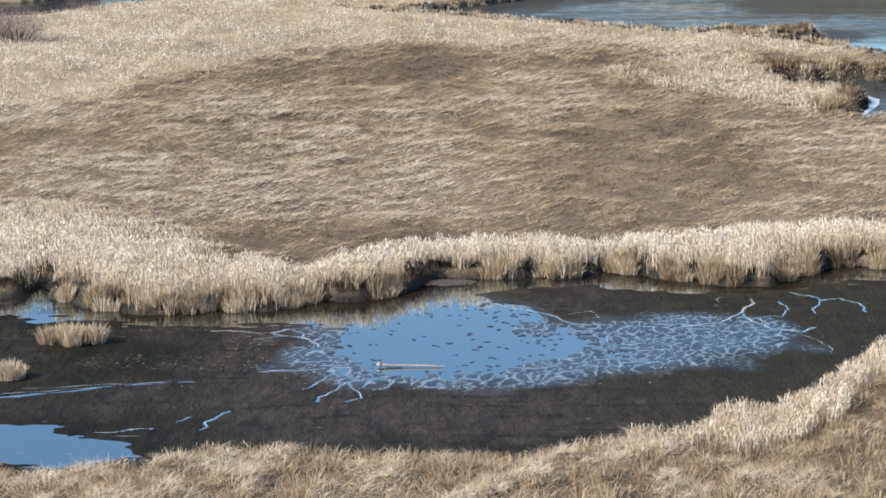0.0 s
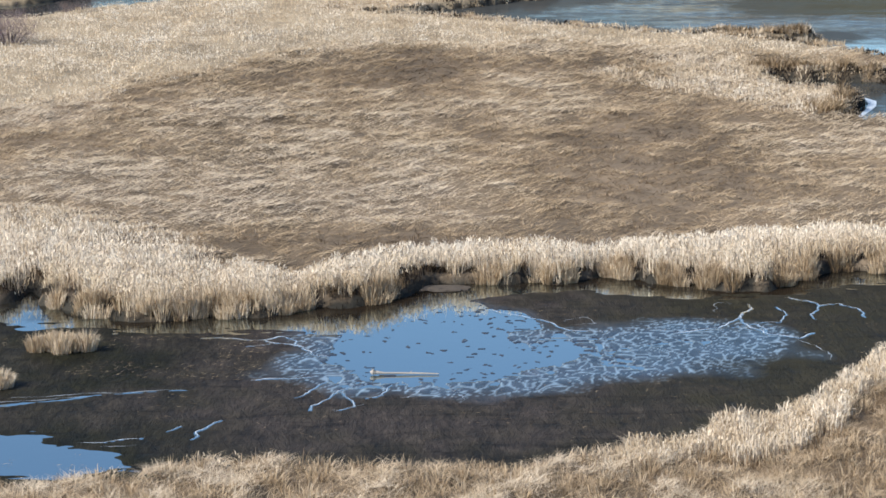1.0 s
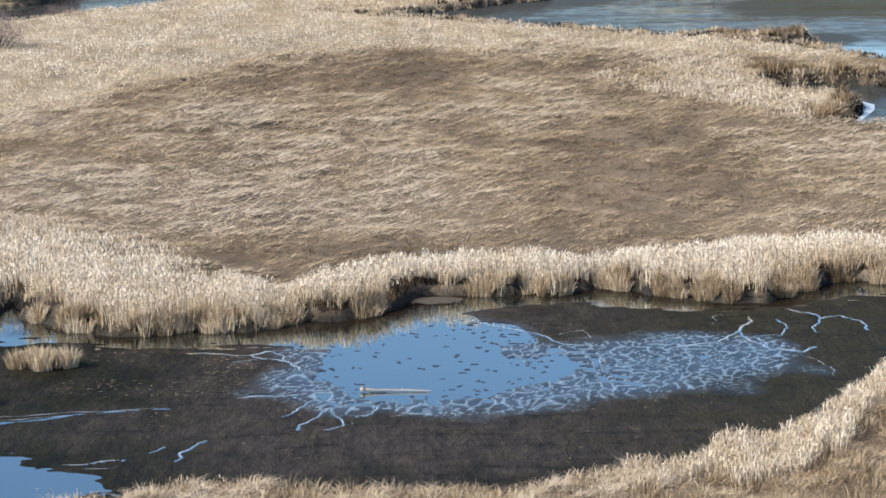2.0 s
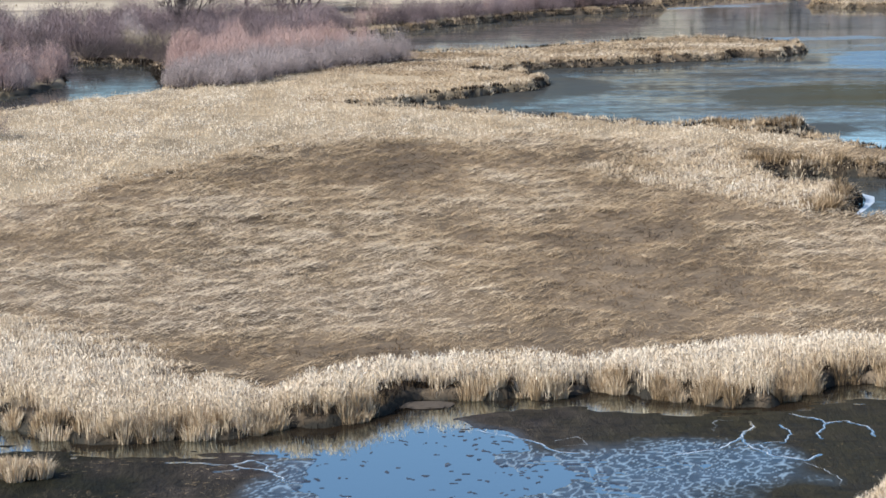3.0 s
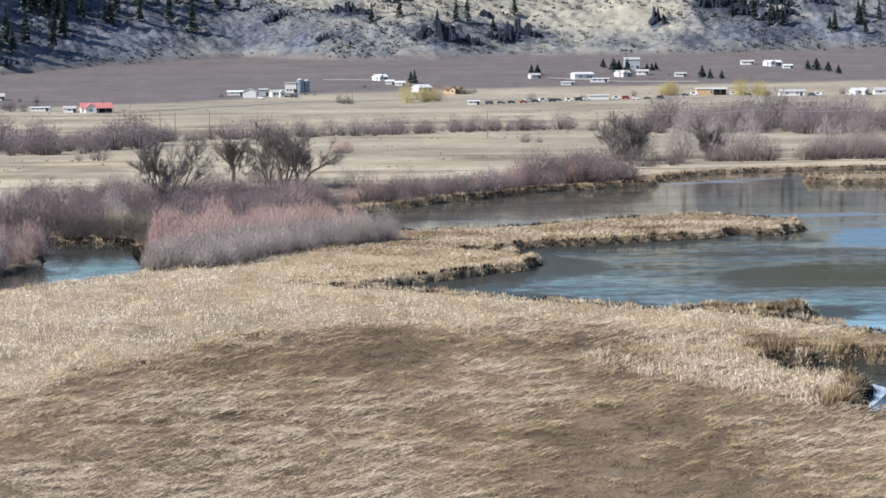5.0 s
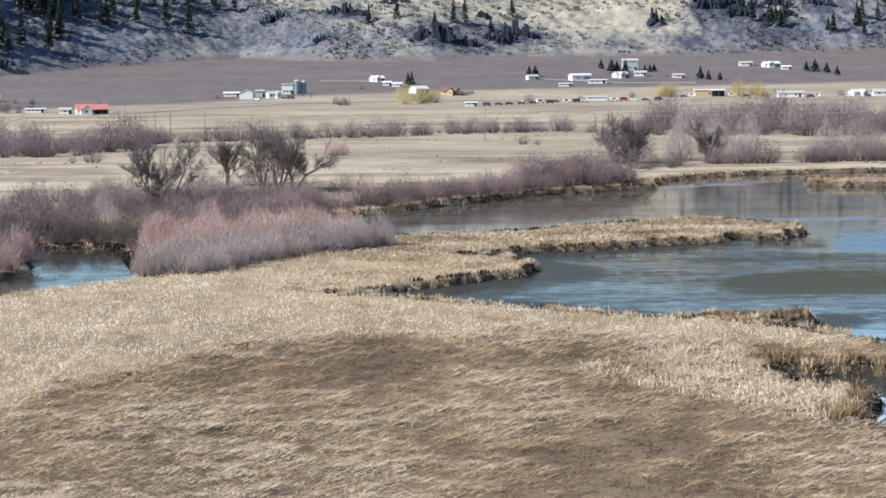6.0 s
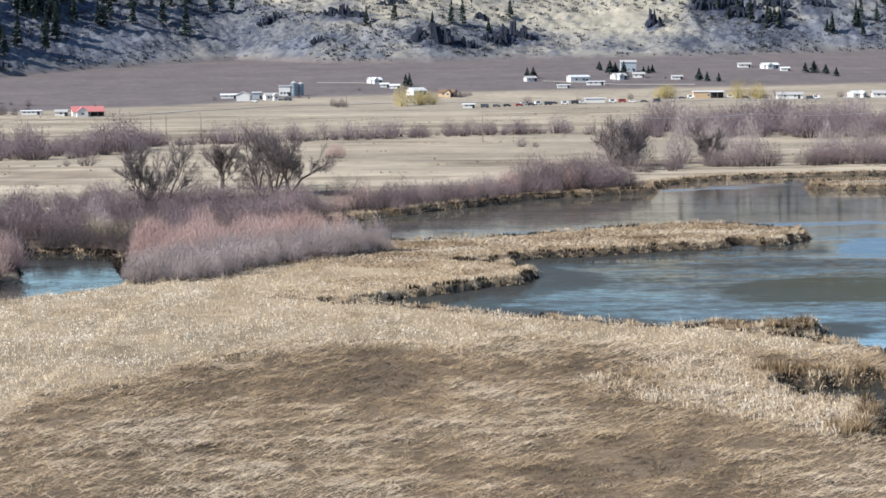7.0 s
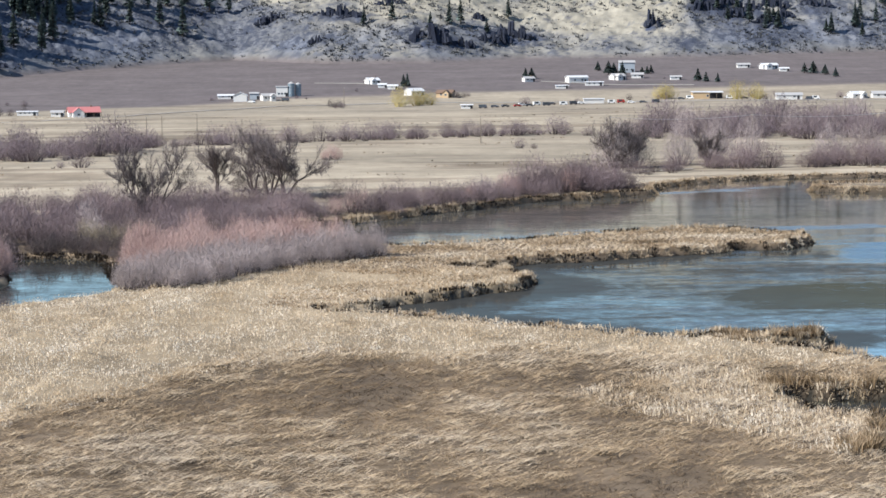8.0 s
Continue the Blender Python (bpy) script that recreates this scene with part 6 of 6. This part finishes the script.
house("house", 144, 1638, 10, 8, 2.8, 1.8, WHITE_WALL, GREY_ROOF, "white house among dark conifers", "house", 25, 2, wing=-0.2)
house("house", 159, 1652, 9, 7, 2.6, 1.4, WHITE_WALL, GREY_ROOF, "white house among dark conifers", "house", -6, 2)
house("block_house", 157, 1709, 12, 9, 7.5, 1.6, GREY_WALL, GREY_ROOF, "tall grey house between dark conifers", "house", 0, 3)
house("shed", 182.7, 1631, 8, 5, 2.2, 1.0, WHITE_WALL, GREY_ROOF, "low pale shed above the field", "shed", 0, 1)
house("open_shed", 183, 1469, 20, 9, 4.2, 0.5, TAN_WALL, WHITE_ROOF, "long open shed with flat white roof", "shed", 0, 1, porch=True)
house("trailer", 110, 1410, 13, 4, 2.8, 0.3, WHITE_WALL, WHITE_ROOF, "white box trailer by the farm road", "trailer", 0, 0, False)
house("shed", 228, 1440, 17, 9, 2.8, 1.5, WHITE_WALL, GREY_ROOF, "wide white shed behind the hedgerow", "shed", -4, 2)
house("house", 269, 1446, 9, 8, 2.8, 1.7, WHITE_WALL, WHITE_ROOF, "white house near the valley road", "house", 20, 2, wing=0.2)
house("house", 285, 1452, 12, 8, 2.8, 1.7, WHITE_WALL, GREY_ROOF, "pale house near the valley road", "house", 0, 2)
house("house", 244, 1743, 10, 7, 2.4, 1.3, WHITE_WALL, GREY_ROOF, "white house below the hill", "house", 0, 2)
house("house", 260, 1728, 13, 8, 2.8, 1.6, WHITE_WALL, WHITE_ROOF, "white house below the hill", "house", 15, 2, wing=-0.2)
house("shed", 267, 1703, 7, 5, 2.2, 0.9, WHITE_WALL, WHITE_ROOF, "small white shed below the hill", "shed", 0, 1)


def silo(x, y, r, h, label):
    """A metal drum with hoops and a shallow cone."""
    ob = new("silo")
    bm = bmesh.new()
    bmesh.ops.create_cone(bm, cap_ends=True, segments=20, radius1=r, radius2=r, depth=h + 0.6, matrix=Matrix.Translation((0, 0, h / 2 - 0.3)))
    part("drum", bm, GALVANISED, ob)
    bm = bmesh.new()
    bmesh.ops.create_cone(bm, cap_ends=True, segments=20, radius1=r * 1.06, radius2=0.25, depth=r * 0.55, matrix=Matrix.Translation((0, 0, h + r * 0.27)))
    part("cone_roof", bm, GREY_ROOF, ob)
    for k in range(1, 4):
        bm = bmesh.new()
        bmesh.ops.create_cone(bm, cap_ends=True, segments=20, radius1=r * 1.025, radius2=r * 1.025, depth=0.12, matrix=Matrix.Translation((0, 0, h * k / 4)))
        part("hoop", bm, GREY_ROOF, ob)
    ob.matrix_basis = stand(x, y, turn=0)
    tagged(ob, label, "silo", "farm buildings")


silo(-70.2, 1526, 2.1, 8.0, "blue-grey metal grain silo beside the block house")
silo(-66.0, 1528, 1.9, 7.4, "blue-grey metal grain silo beside the block house")


# ---- vehicles ----
def car(x, y, paint, label, turn=0, van=False):
    bm = bmesh.new()
    h = 2.1 if van else 1.45
    side = [(-2.2, 0.35), (2.2, 0.35), (2.25, 0.85), (1.3 if not van else 2.1, 0.95), (0.75 if not van else 1.7, h), (-1.5 if not van else -2.2, h), (-2.1, 0.95)]
    rows = [[bm.verts.new((a, b, c)) for a, c in side] for b in (-0.88, 0.88)]
    for i in range(len(side)):
        j = (i + 1) % len(side)
        bm.faces.new((rows[0][i], rows[0][j], rows[1][j], rows[1][i]))
    bm.faces.new(rows[0])
    bm.faces.new(rows[1][::-1])
    ob = new("car")
    part("body", bm, paint, ob)
    part("side_window", box_bm(-1.4, 0.7, -0.9, -0.87, 0.98, h - 0.15), GLASS, ob)
    for wx in (-1.4, 1.4):
        for wy in (-0.8, 0.8):
            wb_ = bmesh.new()
            bmesh.ops.create_cone(wb_, cap_ends=True, segments=14, radius1=0.34, radius2=0.34, depth=0.24)
            wheel = part("wheel", wb_, RUBBER, ob)
            wheel.matrix_basis = pose(wx, wy, 0.34, 90)
    ob.matrix_basis = stand(x, y, turn=turn)
    tagged(ob, label, "car", "parked vehicles")


for k, (vx, vy, paint, label, van) in enumerate([
        (51, 1362, CAR_DARK, "dark car parked in the dry field", False), (57, 1366, CAR_DARK, "dark car parked in the dry field", False), (64, 1370, CAR_RED, "red car parked in the dry field", False),
        (71, 1375, CAR_DARK, "dark car parked in the dry field", False), (81, 1381, CAR_DARK, "dark van parked in the dry field", True), (91, 1387, CAR_WHITE, "white van parked in the dry field", True),
        (120, 1406, CAR_WHITE, "white van by the farm road", True), (131, 1402, CAR_WHITE, "white car by the farm road", False), (138, 1404, CAR_DARK, "dark car by the farm road", False),
        (196, 1462, CAR_WHITE, "white van beside the open shed", True), (172, 1462, CAR_WHITE, "white van beside the open shed", True), (238, 1427, CAR_DARK, "dark van beside the white shed", True),
        (274, 1440, CAR_DARK, "dark car near the valley road", False), (44, 1352, CAR_DARK, "dark van parked beside the small trailer", True), (67, 1384, CAR_WHITE, "white car parked in the dry field", False),
        (76, 1390, CAR_WHITE, "white van parked in the dry field", True), (85, 1396, CAR_DARK, "dark car parked in the dry field", False), (97, 1392, CAR_DARK, "dark van parked in the dry field", True),
        (102, 1399, CAR_WHITE, "white car by the farm road", False), (126, 1412, CAR_RED, "red van by the farm road", True), (146, 1410, CAR_DARK, "dark van by the farm road", True),
        (204, 1456, CAR_DARK, "dark car beside the open shed", False), (166, 1455, CAR_DARK, "dark car beside the open shed", False), (243, 1434, CAR_WHITE, "white van beside the white shed", True),
        (262, 1436, CAR_WHITE, "white car near the valley road", False), (-92, 1478, CAR_WHITE, "white car parked before the farm", False), (-72, 1486, CAR_DARK, "dark van parked before the farm", True)]):
    car(vx, vy, paint, label, (k * 37) % 40 - 20, van)


# ---- roads, poles, wires ----
def road(name, pts, width, label):
    xs_, ys_ = [], []
    for (ax_, ay_), (bx_, by_) in zip(pts[:-1], pts[1:]):
        t_ = np.linspace(0, 1, 40, endpoint=False)
        xs_.append(ax_ + (bx_ - ax_) * t_), ys_.append(ay_ + (by_ - ay_) * t_)
    cx_, cy_ = np.concatenate(xs_), np.concatenate(ys_)
    gx, gy = np.stack([cx_, cx_], 0), np.stack([cy_ - width / 2, cy_ + width / 2], 0)
    gz = np.stack([ground_z(gx[0], gy[0]), ground_z(gx[1], gy[1])], 0) + 0.22
    q, v = sheet(gx, gy, gz)
    tagged(add(name, raw_mesh(name, v, q), GRAVEL), label, "road", kind="structure")


road("road", [(-420, 1020), (-197, 1152), (-139, 1311), (-71, 1425), (30, 1452), (160, 1430), (420, 1400)], 10, "pale gravel valley road past the farms")
road("farm_track", [(-60, 1640), (-30, 1632), (-10, 1612), (10, 1560)], 6, "pale farm track across the ploughed field")
road("farm_track", [(92, 1627), (120, 1606), (140, 1590), (190, 1580)], 6, "pale farm track across the ploughed field")
road("path", [(36, 570), (50, 580), (60, 592), (70, 600)], 3.0, "short pale path behind the pond bank")


def pole(x, y, h):
    bm = bmesh.new()
    tube(bm, [(0, 0, -0.4), (0, 0, h)], [0.17, 0.11], 8)
    ob = part("utility_pole", bm, POLE_WOOD)
    part("crossarm", box_bm(-1.2, 1.2, -0.06, 0.06, h - 0.8, h - 0.62), POLE_WOOD, ob)
    for px in (-1.0, 0.0, 1.0):
        part("insulator", box_bm(px - 0.06, px + 0.06, -0.06, 0.06, h - 0.62, h - 0.42), WHITE_WALL, ob)
    ob.matrix_basis = stand(x, y, turn=90)
    tagged(ob, "weathered wooden utility pole with crossarm", "pole", "utility poles")
    return ob.matrix_basis.translation + Vector((0, 0, h - 0.4))


heads = [pole(px, py, 10.0) for px, py in ((62, 740), (106, 752), (152, 764), (200, 776))]
line_ob = new("power_line")
line_ob.location = heads[0]
for off in (-1.0, 0.0, 1.0):
    bm = bmesh.new()
    pts = [a.lerp(b, t_ / 10) - heads[0] + Vector((0, off, -1.0 * (1 - (t_ / 5 - 1) ** 2))) for a, b in zip(heads[:-1], heads[1:]) for t_ in range(10)]
    tube(bm, pts, [0.035] * len(pts), 4)
    part("wire", bm, WIRE, line_ob)
tagged(line_ob, "thin pale power wires strung between poles", "power line")
pole(-34, 1402, 11.0)
pole(26, 817, 9.0)
for px in (-102, -91, -85.5, -73):
    pole(px, 884, 8.5)
